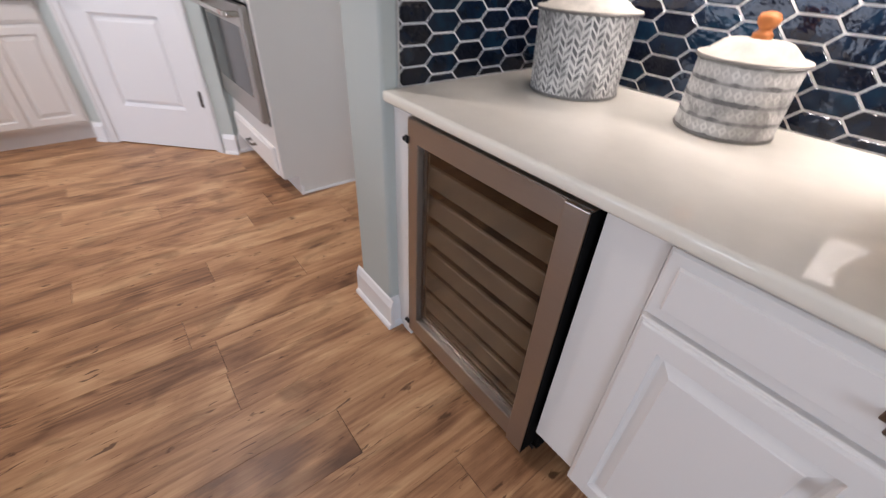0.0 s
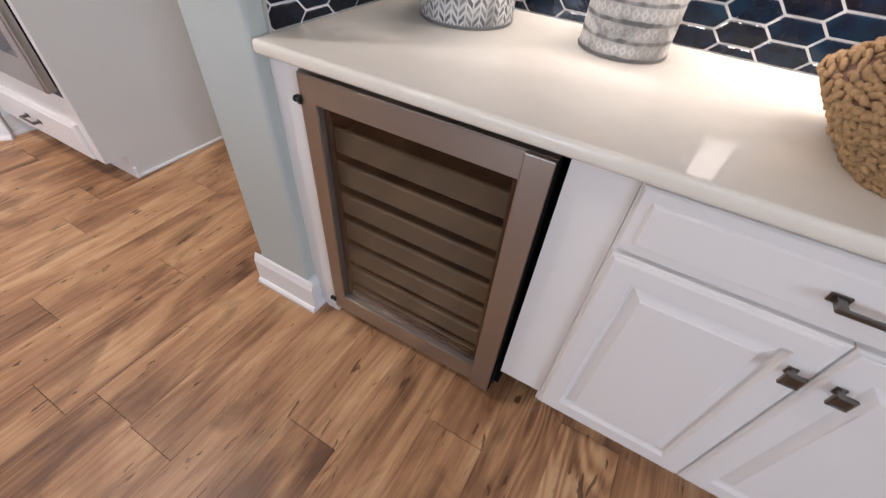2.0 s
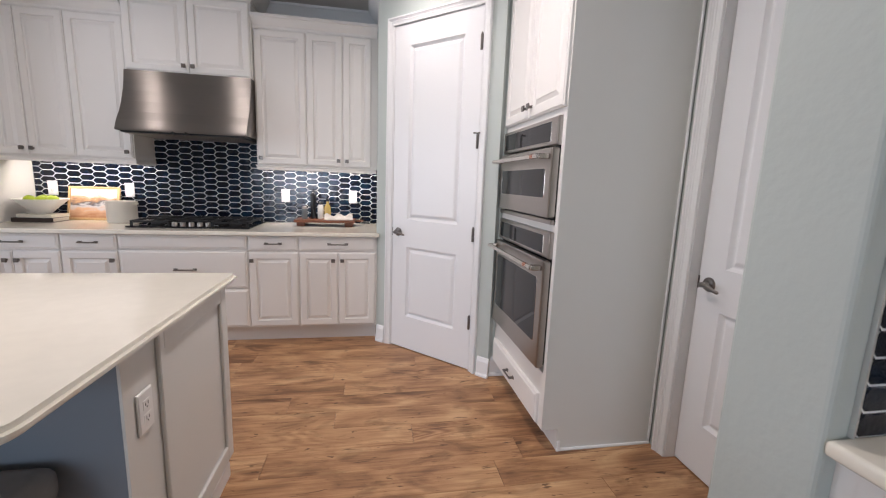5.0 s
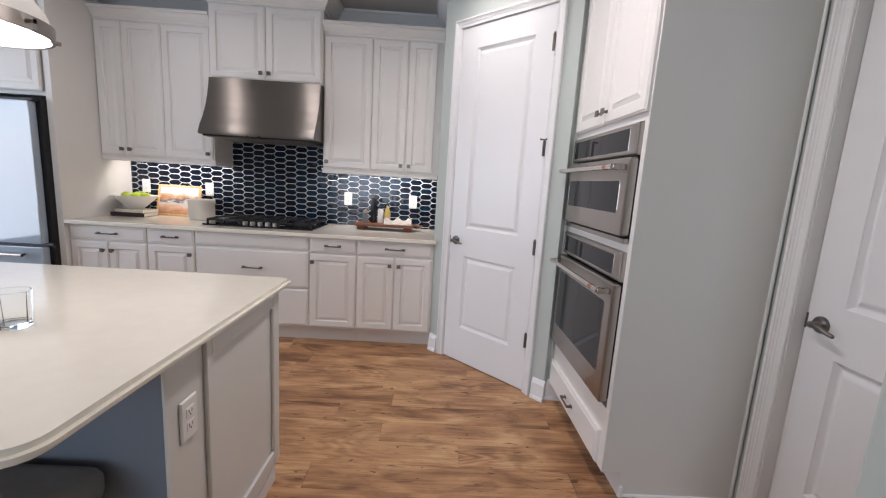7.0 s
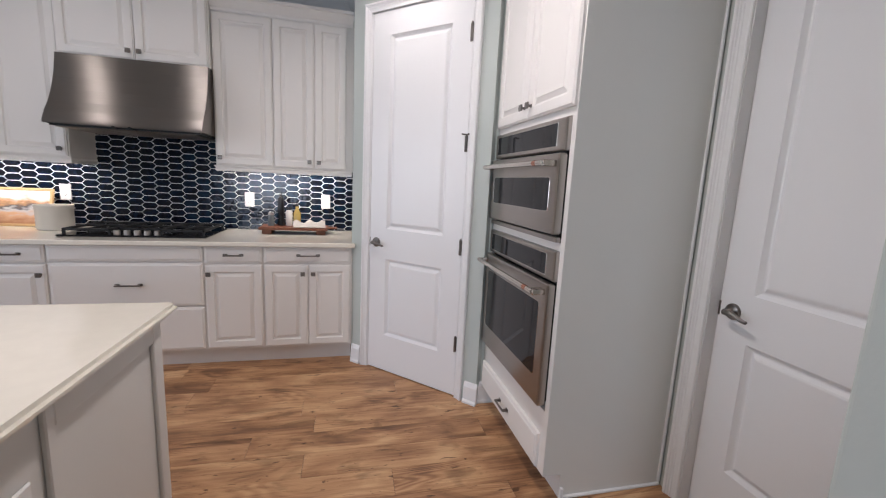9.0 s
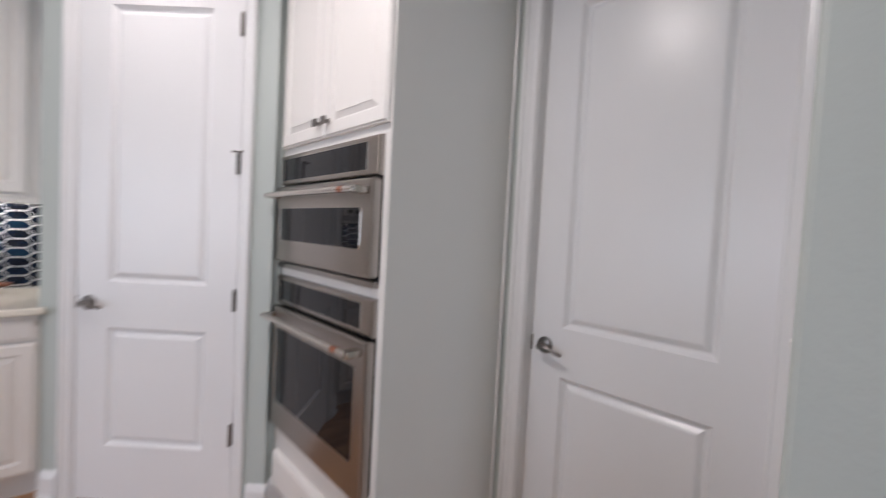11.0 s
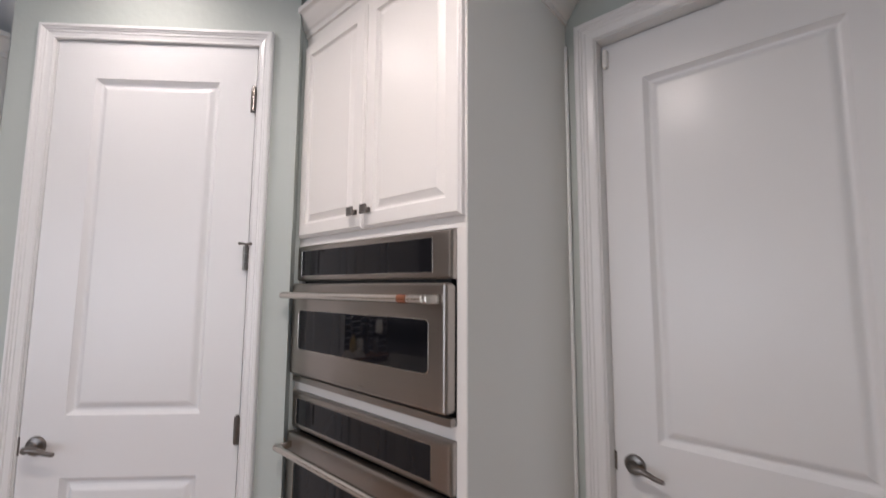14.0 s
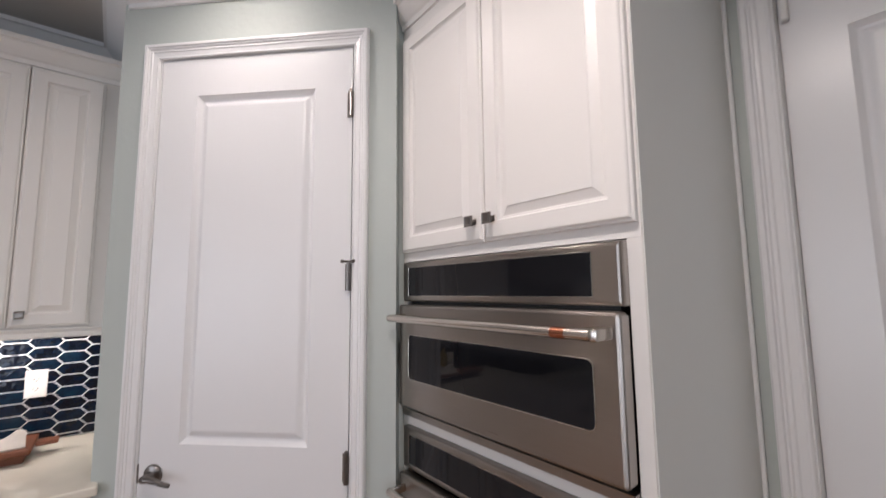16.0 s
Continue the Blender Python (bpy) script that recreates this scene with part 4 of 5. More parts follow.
plate(pose(BARBACK - 0.0135, 1.285, 1.168, 0, 0, -90), "white outlet cover plate on the navy bar tile", "outlet")
plate(pose(BARBACK - 0.0135, 0.525, 1.132, 0, 0, -90), "white outlet cover plate on the navy bar tile", "outlet")


# ---- small things on the bar ----
def canister_material(name, style):
    m = bpy.data.materials.new(name)
    m.use_nodes = True
    n, l = m.node_tree.nodes, m.node_tree.links
    b = n["Principled BSDF"]
    co, sep = n.new("ShaderNodeTexCoord"), n.new("ShaderNodeSeparateXYZ")
    l.new(co.outputs["Object"], sep.inputs[0])

    def calc(op, a, c=None, d=None):
        k = n.new("ShaderNodeMath")
        k.operation = op
        for i, v in enumerate((a, c, d)):
            if v is None:
                continue
            if isinstance(v, (int, float)):
                k.inputs[i].default_value = v
            else:
                l.new(v, k.inputs[i])
        return k.outputs[0]

    ang = calc("MULTIPLY", calc("ARCTAN2", sep.outputs["Y"], sep.outputs["X"]), 1 / (2 * math.pi))
    noise_t = n.new("ShaderNodeTexNoise")
    noise_t.inputs["Scale"].default_value, noise_t.inputs["Detail"].default_value = 35, 5
    l.new(co.outputs["Object"], noise_t.inputs["Vector"])
    if style == "leaf":
        u = calc("FRACT", calc("MULTIPLY", ang, 22.0))
        dist = calc("ABSOLUTE", calc("SUBTRACT", u, 0.5))
        v = calc("FRACT", calc("SUBTRACT", calc("MULTIPLY", sep.outputs["Z"], 52.0), calc("MULTIPLY", dist, 2.2)))
        bar = calc("LESS_THAN", calc("ABSOLUTE", calc("SUBTRACT", v, 0.5)), calc("ADD", 0.13, calc("MULTIPLY", noise_t.outputs["Fac"], 0.32)))
        inside = calc("MULTIPLY", calc("GREATER_THAN", dist, 0.05), calc("LESS_THAN", dist, 0.44))
        mark = calc("MULTIPLY", bar, inside)
    else:
        band = calc("FRACT", calc("MULTIPLY", sep.outputs["Z"], 28.0))
        u = calc("ABSOLUTE", calc("SUBTRACT", calc("FRACT", calc("MULTIPLY", ang, 34.0)), 0.5))
        w = calc("ABSOLUTE", calc("SUBTRACT", band, 0.62))
        r = calc("ADD", calc("MULTIPLY", u, 1.1), calc("MULTIPLY", w, 1.6))
        ring = calc("MULTIPLY", calc("LESS_THAN", r, 0.52), calc("GREATER_THAN", r, 0.20))
        stripe = calc("GREATER_THAN", calc("ADD", w, calc("MULTIPLY", calc("SUBTRACT", noise_t.outputs["Fac"], 0.5), 0.35)), 0.40)
        mark = calc("MAXIMUM", calc("SUBTRACT", 1.0, calc("MAXIMUM", ring, 0.0)), stripe)
        mark = calc("MULTIPLY", mark, calc("ADD", 0.35, calc("MULTIPLY", stripe, 0.65)))
    wear = calc("MULTIPLY", mark, calc("MINIMUM", 1.0, calc("MULTIPLY", noise_t.outputs["Fac"], 1.7)))
    mix = n.new("ShaderNodeMixRGB")
    blotch = n.new("ShaderNodeTexNoise")
    blotch.inputs["Scale"].default_value, blotch.inputs["Detail"].default_value, blotch.inputs["Distortion"].default_value = 13, 6, 0.8
    l.new(co.outputs["Object"], blotch.inputs["Vector"])
    wash = ramp(n, [(0.34, (0.30, 0.29, 0.275)), (0.45, (0.54, 0.525, 0.495)), (0.60, (0.70, 0.685, 0.65))])
    l.new(blotch.outputs["Fac"], wash.inputs["Fac"])
    l.new(wash.outputs["Color"], mix.inputs["Color1"])
    mix.inputs["Color2"].default_value = (0.13, 0.127, 0.127, 1)
    l.new(wear, mix.inputs["Fac"])
    l.new(mix.outputs["Color"], b.inputs["Base Color"])
    b.inputs["Roughness"].default_value = 0.6
    bp = n.new("ShaderNodeBump")
    bp.invert = True
    bp.inputs["Strength"].default_value, bp.inputs["Distance"].default_value = 0.6, 0.002
    l.new(wear, bp.inputs["Height"])
    l.new(bp.outputs["Normal"], b.inputs["Normal"])
    return m


M_LID = material("washed_lid", (0.52, 0.48, 0.41), 0.6, vary=0.5, scale=26, bump=0.3, bump_scale=200)
M_ORANGE = material("orange_wood", (0.52, 0.17, 0.04), 0.45, vary=0.15, scale=30)
M_RIM = material("grey_metal_rim", (0.22, 0.21, 0.20), 0.5, 0.6, vary=0.2, scale=40)


def canister(x, y, r0, r1, h, style, label):
    c = thing("canister", pose(x, y, 0.8855, 0, 0, 25), label, "canister", "canisters on the bar")
    rows = [(r0 - 0.004, 0), (r0, 0.002), (r0, 0.006)] + [(r0 + (r1 - r0) * k / 10, 0.006 + (h - 0.006) * k / 10) for k in range(1, 11)]
    smooth(part("body", lathe(bmesh.new(), rows, 56), canister_material("washed_" + style, style), c), 40)
    smooth(part("base_rim", lathe(bmesh.new(), [(r0 + 0.0015, 0.001), (r0 + 0.0025, 0.004), (r0 + 0.0015, 0.008)], 56, close=False), M_RIM, c), 60)
    lid = part("lid", lathe(bmesh.new(), [(r1 - 0.01, h - 0.004), (r1 + 0.006, h), (r1 + 0.007, h + 0.005), (r1 * 0.90, h + 0.009), (r1 * 0.64, h + 0.031), (r1 * 0.58, h + 0.034), (r1 * 0.28, h + 0.037), (0.004, h + 0.038)], 56), M_LID, c, "washed cream lid")
    smooth(lid, 30)
    smooth(part("lid_rim", lathe(bmesh.new(), [(r1 + 0.0062, h - 0.003), (r1 + 0.0085, h), (r1 + 0.0062, h + 0.004)], 56, close=False), M_RIM, lid), 60)
    z = h + 0.037
    smooth(part("lid_knob", lathe(bmesh.new(), [(0.018, z), (0.0185, z + 0.009), (0.013, z + 0.014), (0.012, z + 0.018), (0.019, z + 0.026), (0.0215, z + 0.036), (0.017, z + 0.045), (0.006, z + 0.049)], 24), M_ORANGE, lid, "turned orange wooden knob"), 50)


canister(1.686, 1.232, 0.119, 0.126, 0.199, "leaf", "grey-washed metal canister with herringbone relief and orange knob")
canister(1.722, 0.836, 0.100, 0.099, 0.150, "bands", "grey-washed metal canister with banded relief and orange knob")

M_ROPE = material("seagrass_rope", (0.40, 0.245, 0.115), 0.75, vary=0.55, scale=60, bump=0.8, bump_scale=160, stretch=(1, 1, 1))
M_LEATHER = material("brown_leather", (0.16, 0.075, 0.045), 0.5, vary=0.15, scale=30, bump=0.2, bump_scale=200)
bk = thing("woven_basket", pose(1.460, 0.243, 0.8855, 0, 0, 3), "woven seagrass basket with brown leather handles", "basket")
rng2 = random.Random(9)


def super_ring(ax, ay, t, e=0.55):
    c, s = math.cos(t), math.sin(t)
    return ax * math.copysign(abs(c) ** e, c), ay * math.copysign(abs(s) ** e, s)


def basket_size(f):
    """Half widths and height of the wall, from the base over the shoulder to the mouth."""
    if f < 0.62:
        k = f / 0.62
        return 0.148 + 0.032 * k, 0.190 + 0.072 * k, 0.006 + 0.092 * k
    k = (f - 0.62) / 0.38
    return 0.180 - 0.062 * k, 0.262 - 0.058 * k, 0.098 + 0.058 * k


bm = bmesh.new()
bmesh.ops.create_icosphere(bm, subdivisions=2, radius=1)
bead_v, bead_f = [v.co.copy() for v in bm.verts], [[v.index for v in f.verts] for f in bm.faces]
bm.free()
verts, faces = [], []


def bead(m):
    o = len(verts)
    verts.extend(m @ v for v in bead_v)
    faces.extend([o + i for i in f] for f in bead_f)


ROWS_B, count = 19, 112
for k in range(ROWS_B):
    ax, ay, z = basket_size(k / (ROWS_B - 1))
    for j in range(count):
        t = 2 * math.pi * (j + 0.5 * (k % 2)) / count
        x, y = super_ring(ax, ay, t)
        x2, y2 = super_ring(ax, ay, t + 0.03)
        x1, y1 = super_ring(ax, ay, t - 0.03)
        yaw = math.atan2(y2 - y1, x2 - x1)
        gap = math.hypot(x2 - x1, y2 - y1) / 0.06 * 2 * math.pi / count
        lean = rng2.choice((28, -28, 40, -12)) if k < ROWS_B - 2 else rng2.uniform(-8, 8)
        m = Matrix.Translation((x + rng2.uniform(-0.003, 0.003), y + rng2.uniform(-0.003, 0.003), z + rng2.uniform(-0.003, 0.003)))
        m = m @ Euler((rng2.uniform(-0.4, 0.4), radians(lean), yaw)).to_matrix().to_4x4()
        bead(m @ Matrix.Diagonal((max(0.0080, min(0.0135, gap * 0.66)), 0.0050, rng2.uniform(0.0040, 0.0058), 1)))
me = bpy.data.meshes.new("weave")
me.from_pydata(verts, [], faces)
bm = bmesh.new()
bm.from_mesh(me)
bpy.data.meshes.remove(me)
wv = part("weave", bm, M_ROPE, bk)
wv["kind"] = "stuff"
smooth(wv, 80)
bm = bmesh.new()
loops = []
for f in (0, 0.3, 0.62, 0.8, 1.0):
    ax, ay, z = basket_size(f)
    loops.append([bm.verts.new((*super_ring(ax - 0.005, ay - 0.005, 2 * math.pi * j / 60), z)) for j in range(60)])
for a, b in zip(loops, loops[1:]):
    for j in range(60):
        bm.faces.new((a[j], a[(j + 1) % 60], b[(j + 1) % 60], b[j]))
bm.faces.new(loops[0])
part("lining", bm, M_LEATHER, bk)
for s in (-1, 1):
    bm = bmesh.new()
    pts = [(-0.125 + 0.030 * math.sin(t), s * (0.085 + 0.065 * math.cos(t)), 0.128 + 0.060 * math.sin(t)) for t in [math.pi * q / 12 for q in range(13)]]
    for a, b in zip(pts, pts[1:]):
        d = Vector(b) - Vector(a)
        m = Matrix.Translation((Vector(a) + Vector(b)) / 2) @ d.to_track_quat("X", "Z").to_matrix().to_4x4() @ Matrix.Diagonal((d.length * 1.1, 0.026, 0.005, 1))
        bmesh.ops.create_cube(bm, size=1, matrix=m)
    part("handle", bm, M_LEATHER, bk, "brown leather strap handle")

# dishes behind the bar's glass doors
M_TEAL = material("teal_glass", (0.004, 0.045, 0.068), 0.06, vary=0.2, scale=12, ior=1.5)
M_NAVY = material("navy_stoneware", (0.018, 0.026, 0.045), 0.08, vary=0.25, scale=10)


def tumbler(y, x=1.700, h=0.118, r=0.058):
    t = part("tumbler", lathe(bmesh.new(), [(r * 0.86, 0), (r * 0.92, 0.004), (r, h), (r - 0.003, h), (r * 0.86, 0.008), (0.001, 0.008)], 28), M_TEAL)
    t.matrix_basis = pose(x, y, 1.4205)
    smooth(t, 30)
    tagged(t, "dark teal glass tumbler on the cabinet shelf", "tumbler", "tumblers in the glass cabinet")


for y in (1.255, 1.115, 0.80, 0.66):
    tumbler(y)


def mug(y, x=1.70):
    g = thing("mug", pose(x, y, 1.4205), "black stoneware mug on the cabinet shelf", "mug", "mugs in the glass cabinet")
    smooth(part("cup", lathe(bmesh.new(), [(0.034, 0), (0.040, 0.006), (0.041, 0.09), (0.038, 0.09), (0.036, 0.010), (0.001, 0.008)], 28), M_NAVY, g), 30)
    bm = bmesh.new()
    pts = [(0, 0.040 + 0.030 * math.sin(t), 0.048 + 0.030 * math.cos(t)) for t in [math.pi * q / 10 for q in range(11)]]
    for a, b in zip(pts, pts[1:]):
        rod(bm, a, b, 0.006, 8)
    smooth(part("handle", bm, M_NAVY, g), 60)


for y in (0.98, 0.55, 0.42):
    mug(y)


def bowl_stack(y, z, n, r):
    for k in range(n):
        b = part("bowl", lathe(bmesh.new(), [(r * 0.45, 0), (r * 0.75, 0.02), (r * 0.95, 0.055), (r, 0.085), (r - 0.005, 0.085), (r * 0.9, 0.055), (r * 0.7, 0.024), (0.001, 0.012)], 36), M_NAVY)
        b.matrix_basis = pose(1.735, y, z + 0.001 + 0.030 * k)
        smooth(b, 40)
        tagged(b, "dark navy glazed bowl stacked in the cabinet", "bowl", "bowls in the glass cabinet")


def plate_upright(y, z, r):
    p = part("plate", lathe(bmesh.new(), [(0.001, 0.0), (r * 0.6, 0.0), (r * 0.66, 0.006), (r, 0.018), (r, 0.022), (r * 0.62, 0.010), (0.001, 0.008)], 44), M_NAVY)
    p.matrix_basis = pose(1.800, y, z + r - 0.001, 0, -80, 0)
    smooth(p, 40)
    tagged(p, "dark navy glazed plate standing in the cabinet", "plate", "plates in the glass cabinet")


for y in (0.86, 0.62):
    plate_upright(y, 1.688, 0.105)
vase = part("lidded_jar", lathe(bmesh.new(), [(0.055, 0), (0.078, 0.006), (0.094, 0.045), (0.097, 0.090), (0.092, 0.130), (0.080, 0.152), (0.082, 0.158), (0.078, 0.164), (0.060, 0.182), (0.030, 0.193), (0.001, 0.196)], 44), M_NAVY)
vase.matrix_basis = pose(1.710, 1.280, 1.6885)
smooth(vase, 50)
tagged(vase, "glossy dark navy lidded jar behind the cabinet glass", "jar")
for y, n in ((1.09, 3), (0.70, 2)):
    bowl_stack(y, 1.688, n, 0.082)
for y in (1.2, 0.8):
    bowl_stack(y, 1.926, 3, 0.09)

# ---- things on the kitchen counter ----
CT = 0.8955
M_APPLE = material("green_apple", (0.36, 0.46, 0.03), 0.3, vary=0.2, scale=25)
M_CERAMIC = material("white_ceramic", (0.72, 0.70, 0.66), 0.3, vary=0.04, scale=10)
M_CROCK = material("cream_crock", (0.66, 0.62, 0.55), 0.5, vary=0.06, scale=14)
M_BOARD = material("tray_wood", (0.17, 0.055, 0.024), 0.45, vary=0.3, scale=14, stretch=(1, 8, 8))
M_PALEWOOD = material("pale_wood", (0.58, 0.38, 0.18), 0.5, vary=0.18, scale=14, stretch=(8, 8, 1))
M_PAPER = material("book_paper", (0.70, 0.66, 0.58), 0.8, vary=0.08, scale=60)
M_COVER = material("dark_book_cover", (0.030, 0.018, 0.014), 0.5, vary=0.2, scale=20)
M_CLOTH = material("white_linen", (0.52, 0.48, 0.44), 0.9, vary=0.08, scale=60, bump=0.5, bump_scale=300)


def book(x, y, z, w, d, h, rz, mat, label):
    b = thing("book", pose(x, y, z, 0, 0, rz), label, "book", "books under the bowl")
    bm = bmesh.new()
    box(bm, -w / 2, -d / 2, 0, w / 2, d / 2, 0.003), box(bm, -w / 2, -d / 2, h - 0.003, w / 2, d / 2, h), box(bm, -w / 2, -d / 2, 0.003, w / 2, -d / 2 + 0.003, h - 0.003)
    part("cover", bm, mat, b)
    part("pages", B(-w / 2 + 0.004, -d / 2 + 0.004, 0.0032, w / 2 - 0.005, d / 2 - 0.004, h - 0.0032), M_PAPER, b)


book(-2.165, 4.64, CT, 0.27, 0.20, 0.034, 3, M_COVER, "dark brown hardback book lying on the counter")
book(-2.150, 4.645, CT + 0.0345, 0.25, 0.18, 0.024, -4, M_PAPER, "cream hardback book lying on a dark one")
bw = part("fruit_bowl", lathe(bmesh.new(), [(0.05, 0), (0.055, 0.004), (0.10, 0.05), (0.165, 0.112), (0.168, 0.118), (0.162, 0.116), (0.096, 0.054), (0.001, 0.012)], 48), M_CERAMIC)
bw.matrix_basis = pose(-2.155, 4.645, CT + 0.059)
smooth(bw, 40)
tagged(bw, "wide white ceramic bowl of apples on two books", "bowl")
for k, (dx, dy, dz) in enumerate(((0, 0, 0.105), (0.075, 0.01, 0.108), (-0.078, 0.0, 0.106), (0.03, 0.07, 0.106), (-0.035, -0.068, 0.106), (-0.03, 0.07, 0.107))):
    a = part("apple", lathe(bmesh.new(), [(0.004, -0.030), (0.018, -0.036), (0.032, -0.022), (0.038, 0.0), (0.034, 0.020), (0.020, 0.032), (0.005, 0.026)], 20), M_APPLE)
    a.matrix_basis = pose(-2.155 + dx, 4.645 + dy, CT + 0.059 + dz, 10 * k, 8, 40 * k)
    smooth(a, 80)
    tagged(a, "shiny green apple in the white bowl", "apple", "apples in the bowl")

# framed painting leaning on the tiles, its shapes as painted fields
pic = thing("framed_painting", pose(-1.885, 4.775, CT, -13, 0, 0), "small framed desert-coloured landscape painting leaning on tiles", "painting")
bm = bmesh.new()
for a in ((-0.19, 0, 0.19, 0.018), (-0.19, 0.262, 0.19, 0.280), (-0.19, 0.018, -0.172, 0.262), (0.172, 0.018, 0.19, 0.262)):
    box(bm, a[0], -0.012, a[1], a[2], 0.008, a[3], bev=0.002)
part("frame", bm, M_PALEWOOD, pic, "pale wooden frame")


def painted():
    m = bpy.data.materials.new("painted_canvas")
    m.use_nodes = True
    n, l = m.node_tree.nodes, m.node_tree.links
    co, sep, nz = n.new("ShaderNodeTexCoord"), n.new("ShaderNodeSeparateXYZ"), n.new("ShaderNodeTexNoise")
    l.new(co.outputs["Object"], sep.inputs[0])
    mp = n.new("ShaderNodeMapping")
    mp.inputs["Scale"].default_value = (1, 1, 2.6)
    l.new(co.outputs["Object"], mp.inputs["Vector"])
    nz.inputs["Scale"].default_value, nz.inputs["Detail"].default_value = 11, 5
    l.new(mp.outputs["Vector"], nz.inputs["Vector"])
    k = n.new("ShaderNodeMath")
    k.operation = "MULTIPLY_ADD"
    k.inputs[1].default_value = 3.4
    l.new(sep.outputs["Z"], k.inputs[0])
    k2 = n.new("ShaderNodeMath")
    k2.operation = "MULTIPLY_ADD"
    k2.inputs[1].default_value, k2.inputs[2].default_value = 0.55, -0.28
    l.new(nz.outputs["Fac"], k2.inputs[0])
    l.new(k2.outputs[0], k.inputs[2])
    r = ramp(n, [(0.08, (0.42, 0.20, 0.10)), (0.28, (0.60, 0.36, 0.22)), (0.40, (0.50, 0.50, 0.50)), (0.48, (0.10, 0.09, 0.10)), (0.60, (0.55, 0.30, 0.14)), (0.72, (0.70, 0.68, 0.66))])
    l.new(k.outputs[0], r.inputs["Fac"])
    b = n["Principled BSDF"]
    l.new(r.outputs["Color"], b.inputs["Base Color"])
    b.inputs["Roughness"].default_value = 0.6
    return m


part("canvas", B(-0.172, -0.004, 0.018, 0.172, 0.004, 0.262), painted(), pic, "painted hills under a pale sky")

cr = thing("utensil_crock", pose(-1.605, 4.665, CT), "empty cream stoneware crock beside the framed painting", "crock")
smooth(part("pot", lathe(bmesh.new(), [(0.098, 0), (0.103, 0.005), (0.103, 0.150), (0.107, 0.156), (0.107, 0.172), (0.100, 0.172), (0.096, 0.02), (0.001, 0.012)], 44), M_CROCK, cr), 35)
for s in (-1, 1):
    bm = bmesh.new()
    pts = [(s * (0.105 + 0.014 * math.sin(t)), 0.020 * math.cos(t), 0.150) for t in [math.pi * q / 6 for q in range(7)]]
    for a, b in zip(pts, pts[1:]):
        rod(bm, a, b, 0.005, 8)
    part("lug", bm, M_CROCK, cr)
TX, TY = 0.005, 4.665
tr = thing("wooden_tray", pose(TX, TY, CT), "reddish-brown wooden serving tray on short feet", "tray")
bm = bmesh.new()
box(bm, -0.255, -0.115, 0.034, 0.255, 0.115, 0.056, bev=0.006, seg=2)
part("board", bm, M_BOARD, tr)
for x in (-0.20, 0.20):
    part("foot", B(x - 0.035, -0.085, 0, x + 0.035, 0.085, 0.0335, bev=0.004), M_BOARD, tr)
part("grip", B(0.256, -0.035, 0.040, 0.325, 0.035, 0.054, bev=0.006, seg=2), M_BOARD, tr)
TZ = CT + 0.0565
M_BOTTLE = material("black_mill", (0.012, 0.012, 0.014), 0.2, vary=0.2, scale=20)
M_OIL = material("amber_oil", (0.46, 0.33, 0.10), 0.15, vary=0.2, scale=15)
M_SMOKE = material("grey_glass", (0.16, 0.18, 0.19), 0.12, vary=0.2, scale=20)


def turned(name, x, y, rows, mat, label, cat, cap=None):
    t = thing(name, pose(x, y, TZ), label, cat)
    smooth(part("body", lathe(bmesh.new(), rows, 24), mat, t), 35)
    if cap:
        smooth(part("cap", lathe(bmesh.new(), cap[0], 20), cap[1], t), 35)


turned("pepper_mill", -0.105, 4.70, [(0.028, 0), (0.030, 0.01), (0.022, 0.06), (0.026, 0.10), (0.026, 0.17)], M_BOTTLE, "tall black pepper mill on the tray", "pepper mill", ([(0.026, 0.1705), (0.028, 0.19), (0.020, 0.22), (0.010, 0.232), (0.013, 0.245), (0.004, 0.255)], M_BOTTLE))
turned("salt_shaker", -0.175, 4.66, [(0.024, 0), (0.025, 0.01), (0.024, 0.085)], M_SMOKE, "small grey glass shaker on the tray", "shaker", ([(0.024, 0.0855), (0.022, 0.105), (0.010, 0.112)], M_STEEL))
turned("spice_jar", -0.045, 4.70, [(0.024, 0), (0.026, 0.006), (0.026, 0.11), (0.020, 0.125)], M_CERAMIC, "white-labelled spice jar on the tray", "jar", ([(0.021, 0.1255), (0.021, 0.148), (0.019, 0.15)], M_BOTTLE))
turned("oil_bottle", 0.015, 4.705, [(0.026, 0), (0.028, 0.006), (0.028, 0.105), (0.012, 0.135), (0.012, 0.155)], M_OIL, "yellow oil bottle with dark cap on tray", "bottle", ([(0.014, 0.1555), (0.014, 0.175), (0.012, 0.177)], M_BOTTLE))
bm = bmesh.new()
NX, NY = 28, 14
grid = [[bm.verts.new((-0.12 + 0.24 * i / NX, -0.07 + 0.14 * j / NY, 0.004 + 0.052 * math.exp(-((j - 7) / 4.0) ** 2) * (0.75 + 0.25 * math.sin(i * 0.55)) + 0.006 * noise.noise((i * 0.4, j * 0.5, 0)))) for j in range(NY + 1)] for i in range(NX + 1)]
low = [[bm.verts.new((v.co.x, v.co.y, 0.0005)) for v in row] for row in grid]
for i in range(NX):
    for j in range(NY):
        bm.faces.new((grid[i][j], grid[i + 1][j], grid[i + 1][j + 1], grid[i][j + 1]))
        bm.faces.new((low[i][j], low[i][j + 1], low[i + 1][j + 1], low[i + 1][j]))
for i in range(NX):
    bm.faces.new((grid[i][0], low[i][0], low[i + 1][0], grid[i + 1][0])), bm.faces.new((grid[i][NY], grid[i + 1][NY], low[i + 1][NY], low[i][NY]))
